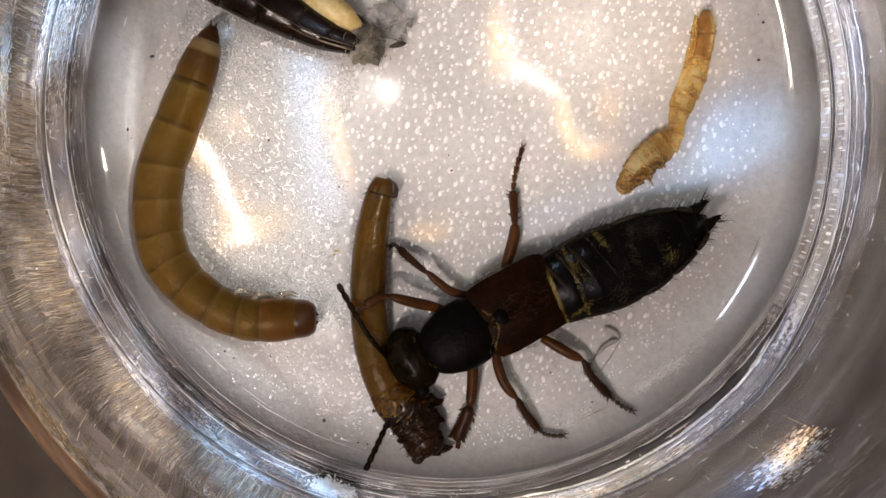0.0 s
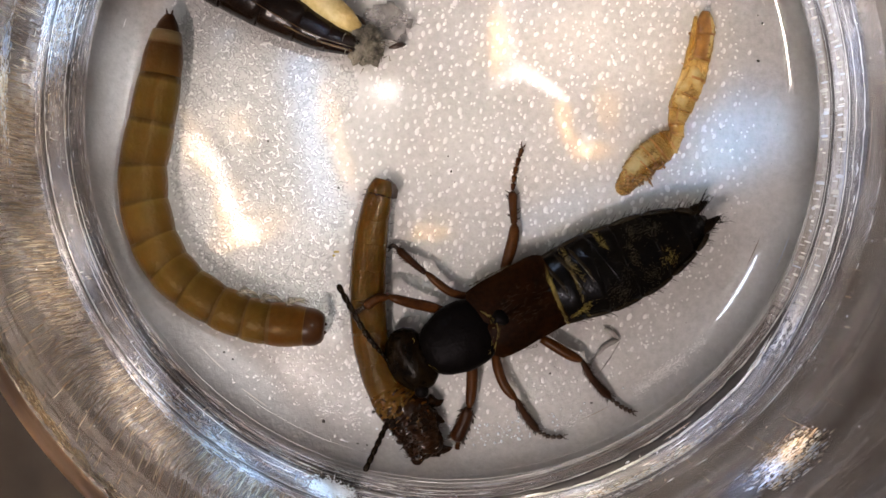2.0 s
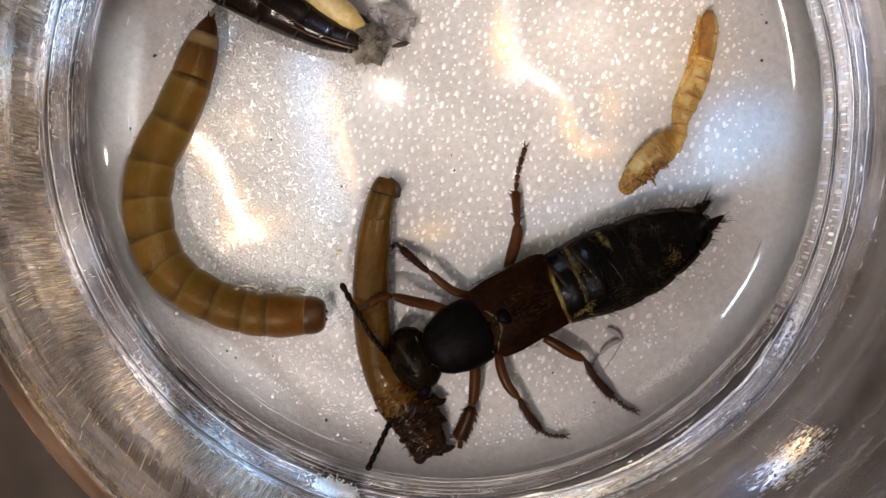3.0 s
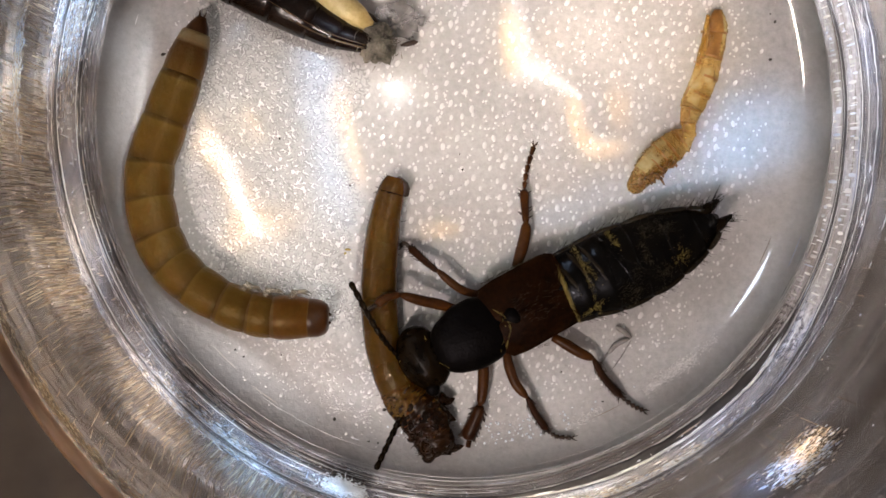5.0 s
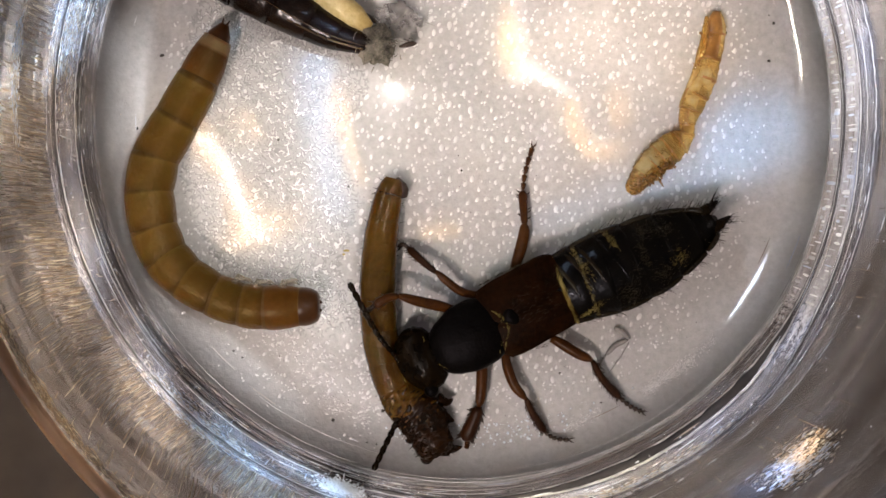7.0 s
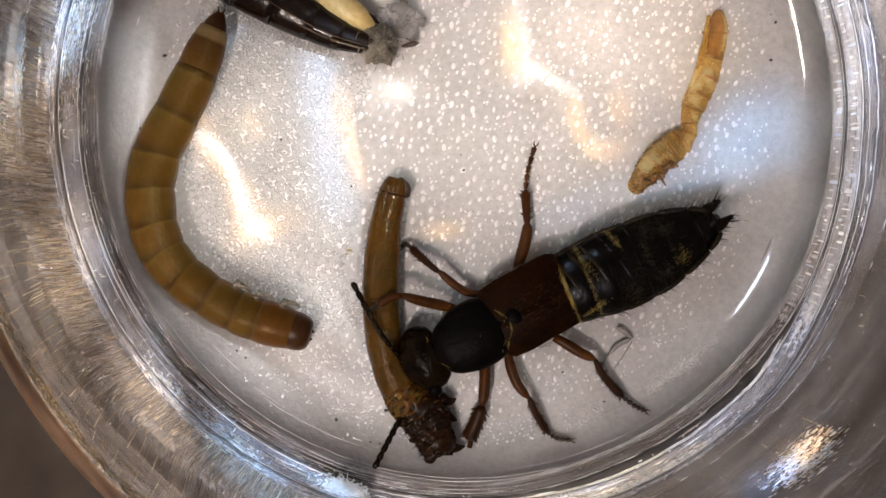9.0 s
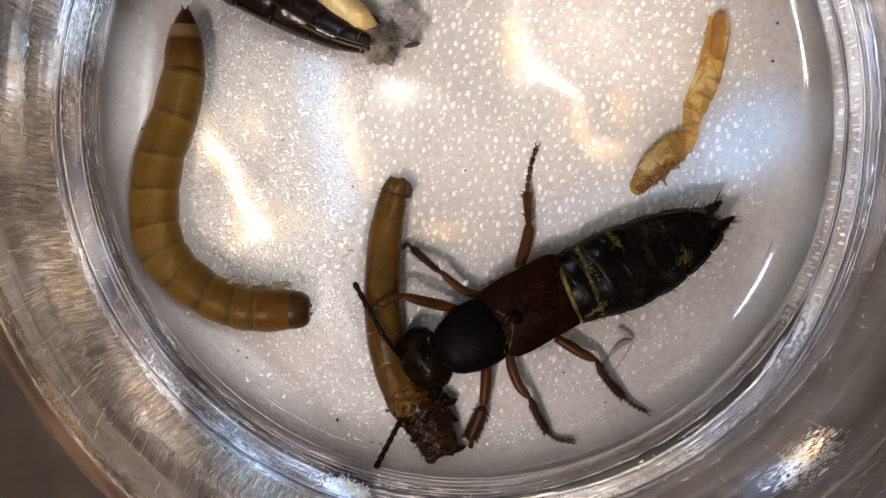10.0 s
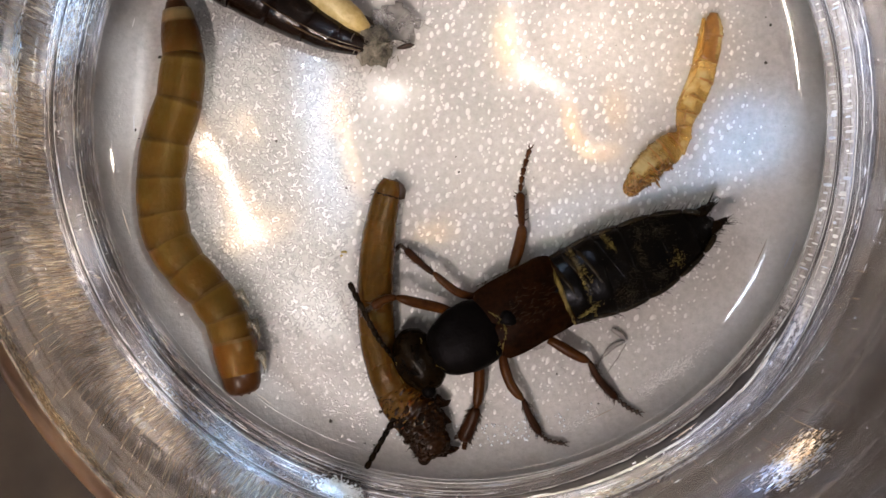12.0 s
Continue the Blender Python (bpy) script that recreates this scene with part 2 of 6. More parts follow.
def frosted_floor():
    mat, nodes, links, bsdf = material("frosted_plastic", (0.6, 0.58, 0.56), 0.3)
    bsdf.inputs["Coat Weight"].default_value = 0.0
    bsdf.inputs["Specular IOR Level"].default_value = 0.6
    vec = coords(nodes, links)
    stain = noise_tex(nodes, links, vec, 140, 5.0, 0.6)
    fine = noise_tex(nodes, links, vec, 2600, 3.0, 0.7)
    tone = math_node(nodes, links, "ADD", math_node(nodes, links, "MULTIPLY", stain, 0.5), math_node(nodes, links, "MULTIPLY", fine, 0.5))
    links.new(ramp(nodes, links, tone, (0.34, (0.380, 0.366, 0.358)), (0.64, (0.570, 0.552, 0.542))), bsdf.inputs["Base Color"])
    # moulded pimples on the flat part, finer ridges at one side, smooth towards the edge
    dots = nodes.new("ShaderNodeTexVoronoi")
    dots.inputs["Scale"].default_value = 1350
    turned = nodes.new("ShaderNodeMapping")
    turned.inputs["Rotation"].default_value = (0, 0, radians(20))
    turned.inputs["Scale"].default_value = (1.35, 0.9, 1)
    links.new(vec, turned.inputs["Vector"])
    links.new(turned.outputs["Vector"], dots.inputs["Vector"])
    pimple = math_node(nodes, links, "ADD", math_node(nodes, links, "SUBTRACT", 0.5, math_node(nodes, links, "POWER", dots.outputs["Distance"], 2.0)), math_node(nodes, links, "MULTIPLY", noise_tex(nodes, links, vec, 2600, 0.0), 0.22))
    worms = noise_tex(nodes, links, vec, 2900, 0.5)
    xyz = nodes.new("ShaderNodeSeparateXYZ")
    links.new(vec, xyz.inputs[0])
    side = math_node(nodes, links, "ADD", math_node(nodes, links, "MULTIPLY", xyz.outputs["X"], 60.0), noise_tex(nodes, links, vec, 150, 2.0))
    patch = ramp(nodes, links, side, (-0.0, (1, 1, 1)), (0.12, (0, 0, 0)))
    mix = nodes.new("ShaderNodeMix")
    links.new(patch, mix.inputs["Factor"])
    links.new(pimple, mix.inputs[2])
    links.new(math_node(nodes, links, "MULTIPLY", worms, 0.42), mix.inputs[3])
    rad = nodes.new("ShaderNodeVectorMath")
    rad.operation = "LENGTH"
    links.new(vec, rad.inputs[0])
    inner = ramp(nodes, links, math_node(nodes, links, "MULTIPLY", rad.outputs["Value"], 40.0), (0.66, (1, 1, 1)), (0.735, (0.0, 0.0, 0.0)))
    flat = ramp(nodes, links, math_node(nodes, links, "MULTIPLY", rad.outputs["Value"], 40.0), (0.68, (1, 1, 1)), (0.74, (0.0, 0.0, 0.0)))
    height = math_node(nodes, links, "ADD", math_node(nodes, links, "MULTIPLY", mix.outputs[0], inner), math_node(nodes, links, "MULTIPLY", math_node(nodes, links, "MULTIPLY", noise_tex(nodes, links, vec, 3400, 2.0), 0.34), flat))
    bsdf.inputs["Coat Weight"].default_value = 1.0
    bsdf.inputs["Specular IOR Level"].default_value = 0.3
    links.new(ramp(nodes, links, inner, (0.0, (0.04, 0.04, 0.04)), (1.0, (0.15, 0.15, 0.15))), bsdf.inputs["Coat Roughness"])
    edge = ramp(nodes, links, math_node(nodes, links, "MULTIPLY", rad.outputs["Value"], 40.0), (0.77, (0, 0, 0)), (0.845, (0.76, 0.76, 0.76)))
    links.new(edge, bsdf.inputs["Transmission Weight"])
    glint = bump(nodes, links, None, height, 1.0, 0.3)
    links.new(glint, bsdf.inputs["Coat Normal"])
    bump(nodes, links, bsdf, tone, 0.7, 0.1)
    return mat


def clear_plastic(name, rough, scratch, scuffs, tint=(0.93, 0.93, 0.95), across=700.0, along=4.0, unworn=0.93, side_white=0.0):
    """Clear plastic, dulled where fine scratches run across the ring."""
    mat, nodes, links, bsdf = material(name, tint, rough, IOR=1.49)
    lines = noise_tex(nodes, links, coords(nodes, links, (across, along, 1), "UV"), 1.0, 5.0, 0.7)
    wide = noise_tex(nodes, links, coords(nodes, links, (26, 5, 1), "UV"), 1.0, 4.0)
    rubbed = math_node(nodes, links, "ADD", math_node(nodes, links, "MULTIPLY", lines, 0.7), math_node(nodes, links, "MULTIPLY", wide, 0.3))
    worn = ramp(nodes, links, rubbed, (0.40, (0.98, 0.98, 0.98)), (0.52, (1 - scuffs * 0.35,) * 3), (0.62, (1 - scuffs,) * 3))
    # kept clearer towards one side (+x, -y)
    aside = nodes.new("ShaderNodeVectorMath")
    aside.operation = "DOT_PRODUCT"
    links.new(coords(nodes, links), aside.inputs[0])
    aside.inputs[1].default_value = (32.0, -28.0, 0.0)
    kept = ramp(nodes, links, math_node(nodes, links, "ADD", aside.outputs["Value"], math_node(nodes, links, "MULTIPLY", wide, 0.3)), (0.45, (0, 0, 0)), (0.8, (unworn, unworn, unworn)))
    clear = math_node(nodes, links, "MAXIMUM", worn, kept)
    if side_white:
        # whitened on one side, standing in for the stronger light on that side
        over = nodes.new("ShaderNodeVectorMath")
        over.operation = "DOT_PRODUCT"
        links.new(coords(nodes, links), over.inputs[0])
        over.inputs[1].default_value = (45.0, 8.0, 0.0)
        lit_side = ramp(nodes, links, math_node(nodes, links, "ADD", over.outputs["Value"], math_node(nodes, links, "MULTIPLY", lines, 0.5)), (0.98, (0, 0, 0)), (1.26, (side_white, side_white, side_white)))
        clear = math_node(nodes, links, "SUBTRACT", clear, lit_side)
    links.new(clear, bsdf.inputs["Transmission Weight"])
    links.new(ramp(nodes, links, wide, (0.35, (0.55 * tint[0], 0.50 * tint[1], 0.46 * tint[2])), (0.55, (0.76 * tint[0], 0.74 * tint[1], 0.73 * tint[2])), (0.72, (0.70 * tint[0], 0.74 * tint[1], 0.84 * tint[2]))), bsdf.inputs["Base Color"])
    n = bump(nodes, links, None, wide, 0.5, 0.8)
    bump(nodes, links, bsdf, lines, scratch, 0.12, n)
    return mat


FLOOR = frosted_floor()
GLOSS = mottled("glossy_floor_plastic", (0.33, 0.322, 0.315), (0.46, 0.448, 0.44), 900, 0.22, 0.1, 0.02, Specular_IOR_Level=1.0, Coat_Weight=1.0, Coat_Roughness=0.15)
# whiter than the floor plastic: the dots' glints are put into the colour
CREST = mottled("glint_dot_plastic", (0.72, 0.705, 0.69), (0.90, 0.885, 0.87), 900, 0.23, 0.1, 0.02, Specular_IOR_Level=1.0, Coat_Weight=1.0, Coat_Roughness=0.2)
WALL = clear_plastic("scratched_clear_plastic", 0.12, 1.0, 0.38, (1.0, 0.94, 0.88))
UPPER = clear_plastic("dulled_clear_plastic", 0.2, 0.7, 0.2, (0.95, 0.93, 0.93), across=300.0)
# bluish tint puts the band's blue reflections into its colour
BAND = clear_plastic("smooth_clear_plastic", 0.06, 0.3, 0.32, (0.88, 0.92, 1.06), across=120.0, along=1.0)
RIM = clear_plastic("brown_tinged_rim", 0.5, 0.4, 0.15, (0.30, 0.18, 0.10), across=200.0)
BEAD = clear_plastic("clear_plastic_bead", 0.2, 0.7, 0.5, across=330.0, along=3.0)


MILKY = clear_plastic("milky_clear_plastic", 0.18, 0.4, 0.34, (0.98, 0.97, 0.98), across=420.0, along=26.0, unworn=0.1, side_white=0.36)
HAZED = clear_plastic("hazed_clear_plastic", 0.12, 0.5, 0.34, (0.98, 0.97, 0.98), across=420.0, along=26.0, unworn=0.86, side_white=0.36)


def mark_material(name, tones, rough):
    """Each mark takes its own tone."""
    mat, nodes, links, bsdf = material(name, tones[0], rough)
    geo = nodes.new("ShaderNodeNewGeometry")
    stops = [(k / max(1, len(tones) - 1), c) for k, c in enumerate(tones)]
    links.new(ramp(nodes, links, geo.outputs["Random Per Island"], *stops), bsdf.inputs["Base Color"])
    bump(nodes, links, bsdf, noise_tex(nodes, links, coords(nodes, links), 3000, 2.0), 0.5, 0.05)
    return mat


# tones mix scratch colour with painted white, warm and blue glints
SCRATCH_GLINT = mark_material("scratch_and_glint_white", ((0.20, 0.165, 0.14), (0.74, 0.63, 0.50), (0.33, 0.29, 0.26), (0.9, 0.89, 0.88), (0.45, 0.52, 0.68), (0.86, 0.85, 0.86)), 0.2)
SCRATCH_GLINT_WARM = mark_material("scratch_and_glint_warm", ((0.09, 0.065, 0.045), (0.52, 0.40, 0.27), (0.16, 0.12, 0.09), (0.86, 0.77, 0.60), (0.28, 0.22, 0.18), (0.12, 0.10, 0.09)), 0.25)
SCRATCH_GAP_DARK = mark_material("scratch_and_gap_dark", ((0.05, 0.035, 0.025), (0.16, 0.12, 0.09), (0.07, 0.065, 0.07)), 0.35)
TABLE = mottled("table_top", (0.024, 0.019, 0.016), (0.078, 0.064, 0.054), 45, 0.6, 0.3, 0.4, Specular_IOR_Level=0.12)


def worm_cuticle(name, *tones):
    mat, nodes, links, bsdf = material(name, (0.2, 0.1, 0.02), 0.40, Specular_IOR_Level=0.22, Specular_Tint=(1.0, 0.80, 0.42, 1), Subsurface_Weight=0.4, Subsurface_Scale=0.0009)
    tc, sep = nodes.new("ShaderNodeTexCoord"), nodes.new("ShaderNodeSeparateXYZ")
    links.new(tc.outputs["Generated"], sep.inputs[0])
    vec = coords(nodes, links)
    cloud = noise_tex(nodes, links, vec, 500, 4.0)
    grain = noise_tex(nodes, links, vec, 2600, 2.0)
    wander = math_node(nodes, links, "ADD", sep.outputs["X"], math_node(nodes, links, "MULTIPLY", math_node(nodes, links, "SUBTRACT", cloud, 0.5), 0.07))
    rings = ramp(nodes, links, wander, *tones)
    tint = nodes.new("ShaderNodeMix")
    tint.data_type, tint.blend_type = "RGBA", "MULTIPLY"
    tint.inputs["Factor"].default_value = 0.6
    links.new(rings, tint.inputs[6])
    links.new(ramp(nodes, links, cloud, (0.3, (0.6, 0.55, 0.5)), (0.7, (1.2, 1.25, 1.3))), tint.inputs[7])
    links.new(tint.outputs[2], bsdf.inputs["Base Color"])
    bump(nodes, links, bsdf, math_node(nodes, links, "ADD", cloud, math_node(nodes, links, "MULTIPLY", grain, 0.6)), 1.0, 0.12)
    return mat


WORM = worm_cuticle("amber_cuticle", (0.06, (0.050, 0.021, 0.0030)), (0.115, (0.066, 0.031, 0.0048)), (0.16, (0.124, 0.070, 0.0140)), (0.30, (0.096, 0.049, 0.0070)), (0.62, (0.100, 0.051, 0.0074)), (0.80, (0.082, 0.039, 0.0055)), (0.90, (0.056, 0.024, 0.0035)))
WORM_TAIL = worm_cuticle("brown_amber_cuticle", (0.13, (0.20, 0.135, 0.065)), (0.20, (0.18, 0.115, 0.050)), (0.27, (0.056, 0.020, 0.004)), (0.5, (0.072, 0.028, 0.005)), (0.9, (0.105, 0.047, 0.008)))
WORM_DARK = mottled("brown_cuticle", (0.022, 0.0070, 0.0016), (0.058, 0.020, 0.0040), 500, 0.32, 0.2, 0.05, Specular_IOR_Level=0.2)
WORM_PALE = mottled("pale_joint_skin", (0.070, 0.034, 0.007), (0.115, 0.062, 0.016), 700, 0.4, 0.1, 0.05, Specular_IOR_Level=0.15)
WORM_RED = mottled("reddish_cuticle", (0.062, 0.022, 0.0030), (0.115, 0.046, 0.0068), 500, 0.36, 0.6, 0.10, Specular_IOR_Level=0.22, Specular_Tint=(1.0, 0.80, 0.42, 1), Subsurface_Weight=0.4, Subsurface_Scale=0.0008)
PREY = mottled("dull_amber_cuticle", (0.036, 0.0138, 0.0015), (0.092, 0.0405, 0.0050), 420, 0.15, 0.9, 0.18, Specular_IOR_Level=0.36, Specular_Tint=(1.0, 0.84, 0.60, 1), Subsurface_Weight=0.4, Subsurface_Scale=0.0008)
PREY_TORN = mottled("torn_brown_flesh", (0.0010, 0.0004, 0.0002), (0.023, 0.0080, 0.0015), 900, 0.24, 1.0, 0.10, fine=3.5, Specular_IOR_Level=0.16)
BLACK = mottled("black_chitin", (0.0008, 0.0006, 0.0006), (0.003, 0.0022, 0.0018), 1800, 0.42, 1.0, 0.07, fine=3.0, Specular_IOR_Level=0.045, Specular_Tint=(0.88, 0.82, 0.92, 1))
HEAD = mottled("black_brown_chitin", (0.0005, 0.0003, 0.0002), (0.0090, 0.0046, 0.0013), 700, 0.24, 1.0, 0.12, fine=4.0, Specular_IOR_Level=0.065)
ABDOMEN = mottled("dark_olive_chitin", (0.0005, 0.0004, 0.0004), (0.0045, 0.0030, 0.0012), 520, 0.24, 0.8, 0.10, fine=4.0, Specular_IOR_Level=0.13, Specular_Tint=(0.8, 0.85, 1.0, 1))
GOLD_DIM = mottled("dull_golden_hair", (0.006, 0.004, 0.0012), (0.060, 0.042, 0.010), 700, 0.3, 0.4, 0.03)
BRONZE = mottled("bronze_chitin", (0.001, 0.001, 0.001), (0.020, 0.013, 0.005), 900, 0.25, 1.0, 0.1, Specular_IOR_Level=0.15)
GOLD = mottled("golden_hair", (0.16, 0.11, 0.015), (0.50, 0.38, 0.09), 1500, 0.3, 0.4, 0.03)
ELYTRON = mottled("red_brown_wing_case", (0.0035, 0.0011, 0.0004), (0.034, 0.0108, 0.0022), 700, 0.42, 0.9, 0.08, Specular_IOR_Level=0.07)
TIBIA = mottled("dark_brown_leg", (0.008, 0.0025, 0.0007), (0.034, 0.0105, 0.0024), 600, 0.38, 0.4, 0.03, Specular_IOR_Level=0.12)
LEG = mottled("red_brown_leg", (0.021, 0.0056, 0.0009), (0.078, 0.0245, 0.0033), 700, 0.34, 0.3, 0.03, Specular_IOR_Level=0.14)
WING_HAIR = mottled("brown_hair", (0.015, 0.006, 0.0015), (0.055, 0.024, 0.006), 1500, 0.35, 0.4, 0.03)
SPINE = mottled("dark_spine", (0.012, 0.006, 0.003), (0.04, 0.018, 0.007), 900, 0.4, 0.2, 0.02)
SHELL = mottled("wreck_shell", (0.0020, 0.0010, 0.0007), (0.014, 0.0055, 0.0022), 700, 0.2, 0.7, 0.08, Specular_IOR_Level=0.3)
SEAM = mottled("pale_seam", (0.010, 0.005, 0.002), (0.13, 0.070, 0.028), 500, 0.25, 0.4, 0.05)
CREAM = mottled("cream_tissue", (0.42, 0.27, 0.06), (0.84, 0.70, 0.36), 430, 0.35, 1.0, 0.3)
FLUFF = mottled("grey_mould", (0.035, 0.03, 0.022), (0.27, 0.24, 0.19), 1500, 0.8, 0.9, 0.2)
DRIED = mottled("dried_film", (0.62, 0.60, 0.59), (0.86, 0.84, 0.82), 900, 0.5, 0.4, 0.05)
LINT = mottled("grey_lint", (0.16, 0.15, 0.14), (0.36, 0.34, 0.32), 1200, 0.7, 0.5, 0.05)
RIB = mark_material("rib_highlight_white", ((0.30, 0.29, 0.28), (0.66, 0.63, 0.58), (0.42, 0.42, 0.42), (0.88, 0.86, 0.82), (0.46, 0.54, 0.68), (0.58, 0.57, 0.56)), 0.3)
FROST = mottled("scuff_and_glint_white", (0.6, 0.66, 0.72), (0.88, 0.92, 0.95), 900, 0.6, 0.8, 0.1)
# pale colour that carries the highlight along the ring edges
EDGE = mottled("edge_highlight_white", (0.20, 0.19, 0.19), (0.92, 0.91, 0.90), 220, 0.2, 0.5, 0.05, Specular_IOR_Level=0.8)
# near-black that stands in for shade between the foot rings
GAP_SHADE = mottled("gap_shade_dark", (0.010, 0.009, 0.009), (0.075, 0.068, 0.066), 260, 0.35, 0.4, 0.05)
DIRT = mottled("dark_grit", (0.012, 0.010, 0.008), (0.07, 0.06, 0.05), 1500, 0.8, 0.5, 0.05)


def cast_skin():
    mat, nodes, links, bsdf = material("cast_skin", (0.62, 0.40, 0.10), 0.2, Specular_IOR_Level=0.8)
    vec = coords(nodes, links)
    tone = noise_tex(nodes, links, vec, 620, 4.0)
    links.new(ramp(nodes, links, tone, (0.34, (0.26, 0.11, 0.016)), (0.5, (0.66, 0.40, 0.085)), (0.66, (0.97, 0.82, 0.42))), bsdf.inputs["Base Color"])
    bump(nodes, links, bsdf, noise_tex(nodes, links, vec, 900, 3.0), 1.0, 0.3)
    clear, mix = nodes.new("ShaderNodeBsdfTransparent"), nodes.new("ShaderNodeMixShader")
    clear.inputs["Color"].default_value = (1.0, 0.86, 0.54, 1)
    mix.inputs["Fac"].default_value = 0.38
    links.new(clear.outputs[0], mix.inputs[1])
    links.new(bsdf.outputs[0], mix.inputs[2])
    links.new(mix.outputs[0], nodes["Material Output"].inputs["Surface"])
    return mat


SKIN = cast_skin()


def thin_membrane(name, dark, light):
    mat, nodes, links, bsdf = material(name, light, 0.3)
    tone = noise_tex(nodes, links, coords(nodes, links), 900, 4.0)
    links.new(ramp(nodes, links, tone, (0.35, dark), (0.65, light)), bsdf.inputs["Base Color"])
    clear, mix = nodes.new("ShaderNodeBsdfTransparent"), nodes.new("ShaderNodeMixShader")
    links.new(ramp(nodes, links, tone, (0.4, (0.75, 0.75, 0.75)), (0.62, (0.2, 0.2, 0.2))), mix.inputs["Fac"])
    links.new(clear.outputs[0], mix.inputs[1])
    links.new(bsdf.outputs[0], mix.inputs[2])
    links.new(mix.outputs[0], nodes["Material Output"].inputs["Surface"])
    return mat


MEMBRANE = thin_membrane("smoky_membrane", (0.16, 0.15, 0.14), (0.42, 0.40, 0.40))
WORM_LEG = thin_membrane("pale_leg_cuticle", (0.20, 0.17, 0.12), (0.40, 0.36, 0.29))
SKIN_DARK = mottled("cast_skin_brown", (0.10, 0.040, 0.007), (0.32, 0.15, 0.03), 700, 0.3, 0.6, 0.06)

# ---- shapes ----


def part(name, bm, mats, parent=None, label="", smooth=True):
    mesh = bpy.data.meshes.new(name)
    bmesh.ops.recalc_face_normals(bm, faces=bm.faces[:])
    for f in bm.faces:
        f.smooth = smooth
    bm.to_mesh(mesh)
    bm.free()
    for m in mats if isinstance(mats, (list, tuple)) else [mats]:
        mesh.materials.append(m)
    ob = new(name, mesh)
    ob.parent = parent
    if label:
        ob["label"] = label
    return ob


def thing(name, x, y, label, category, group="", z=0.0):
    ob = new(name)
    ob.location = (x * MM, y * MM, z * MM)
    ob.empty_display_size = 0.002
    return tagged(ob, label, category, group)


def loft(bm, pts, wide, high=None, n=14, band=None, rough=0.0, seed=0, power=1.0):
    """A tube through pts (mm), with half widths and half heights (mm) at each; band(i, k) picks a face's material."""
    high = high or wide
    rng = random.Random(seed)
    pts = [Vector(p) for p in pts]
    rings = []
    for i, p in enumerate(pts):
        d = (pts[min(i + 1, len(pts) - 1)] - pts[max(i - 1, 0)]).normalized()
        side = Vector((0, 0, 1)).cross(d)
        side = side.normalized() if side.length > 1e-4 else Vector((1, 0, 0))
        up = d.cross(side).normalized()
        ring = []
        for k in range(n):
            a = 2 * math.pi * k / n
            c, s = math.cos(a), math.sin(a)
            if power != 1.0:
                c, s = math.copysign(abs(c) ** power, c), math.copysign(abs(s) ** power, s)
            j = 1 + rng.uniform(-rough, rough)
            ring.append(bm.verts.new((p + side * c * wide[i] * j + up * s * high[i] * j) * MM))
        rings.append(ring)
    for i in range(len(rings) - 1):
        for k in range(n):
            f = bm.faces.new((rings[i][k], rings[i][(k + 1) % n], rings[i + 1][(k + 1) % n], rings[i + 1][k]))
            if band:
                f.material_index = band(i, k)
    for ring, i in ((rings[0], 0), (rings[-1], len(rings) - 2)):
        f = bm.faces.new(ring)
        if band:
            f.material_index = band(i, 0)
    return rings


def along(pts, u):
    """The point at u (0 to 1) of the smooth curve through pts."""
    n = len(pts) - 1
    v = min(max(u, 0.0), 1.0) * n
    i = min(int(v), n - 1)
    f = v - i
    p = [Vector(q) for q in pts]
    a = p[i - 1] if i else 2 * p[0] - p[1]
    b, c = p[i], p[i + 1]
    d = p[i + 2] if i + 2 <= n else 2 * p[n] - p[n - 1]
    return 0.5 * (2 * b + (c - a) * f + (2 * a - 5 * b + 4 * c - d) * f * f + (3 * b - a - 3 * c + d) * f ** 3)


def value(table, u):
    """Linear reading of ((u, v), ...)."""
    for (a, va), (b, vb) in zip(table, table[1:]):
        if u <= b:
            return va + (vb - va) * max(0.0, (u - a) / (b - a))
    return table[-1][1]


def hair(bm, p, d, length, r, bend=0.0, n=4):
    p, d = Vector(p), Vector(d).normalized()
    side = d.cross(Vector((0, 0, 1)))
    pts = [p + d * length * k / 3 + side * bend * length * (k / 3) ** 2 for k in range(4)]
    loft(bm, pts, [r, r * 0.8, r * 0.5, r * 0.12], n=n)


def lathe(bm, profile, steps):
    uv = bm.loops.layers.uv.verify()
    rings = [[bm.verts.new((r * MM * math.cos(2 * math.pi * k / steps), r * MM * math.sin(2 * math.pi * k / steps), z * MM)) for k in range(steps)] for r, z in profile]
    for i in range(len(rings) - 1):
        for k in range(steps):
            f = bm.faces.new((rings[i][k], rings[i][(k + 1) % steps], rings[i + 1][(k + 1) % steps], rings[i + 1][k]))
            for loop, (a, b) in zip(f.loops, ((k, i), (k + 1, i), (k + 1, i + 1), (k, i + 1))):
                loop[uv].uv = (a / steps, profile[b][1] * 0.1 + profile[b][0] * 0.1)
    return rings


def closed_lathe(profile, steps=256):
    bm = bmesh.new()
    lathe(bm, list(profile) + [profile[0]], steps)
    bmesh.ops.remove_doubles(bm, verts=bm.verts[:], dist=1e-7)
    return bm


def bead(r, z, a, b, n=10):
    return [(r + a * math.cos(2 * math.pi * k / n), z + b * math.sin(2 * math.pi * k / n)) for k in range(n)]


# ---- the place ----
CUP = (1.07, 7.80)
FLOOR_EDGE = [(17.6, 0.0)]
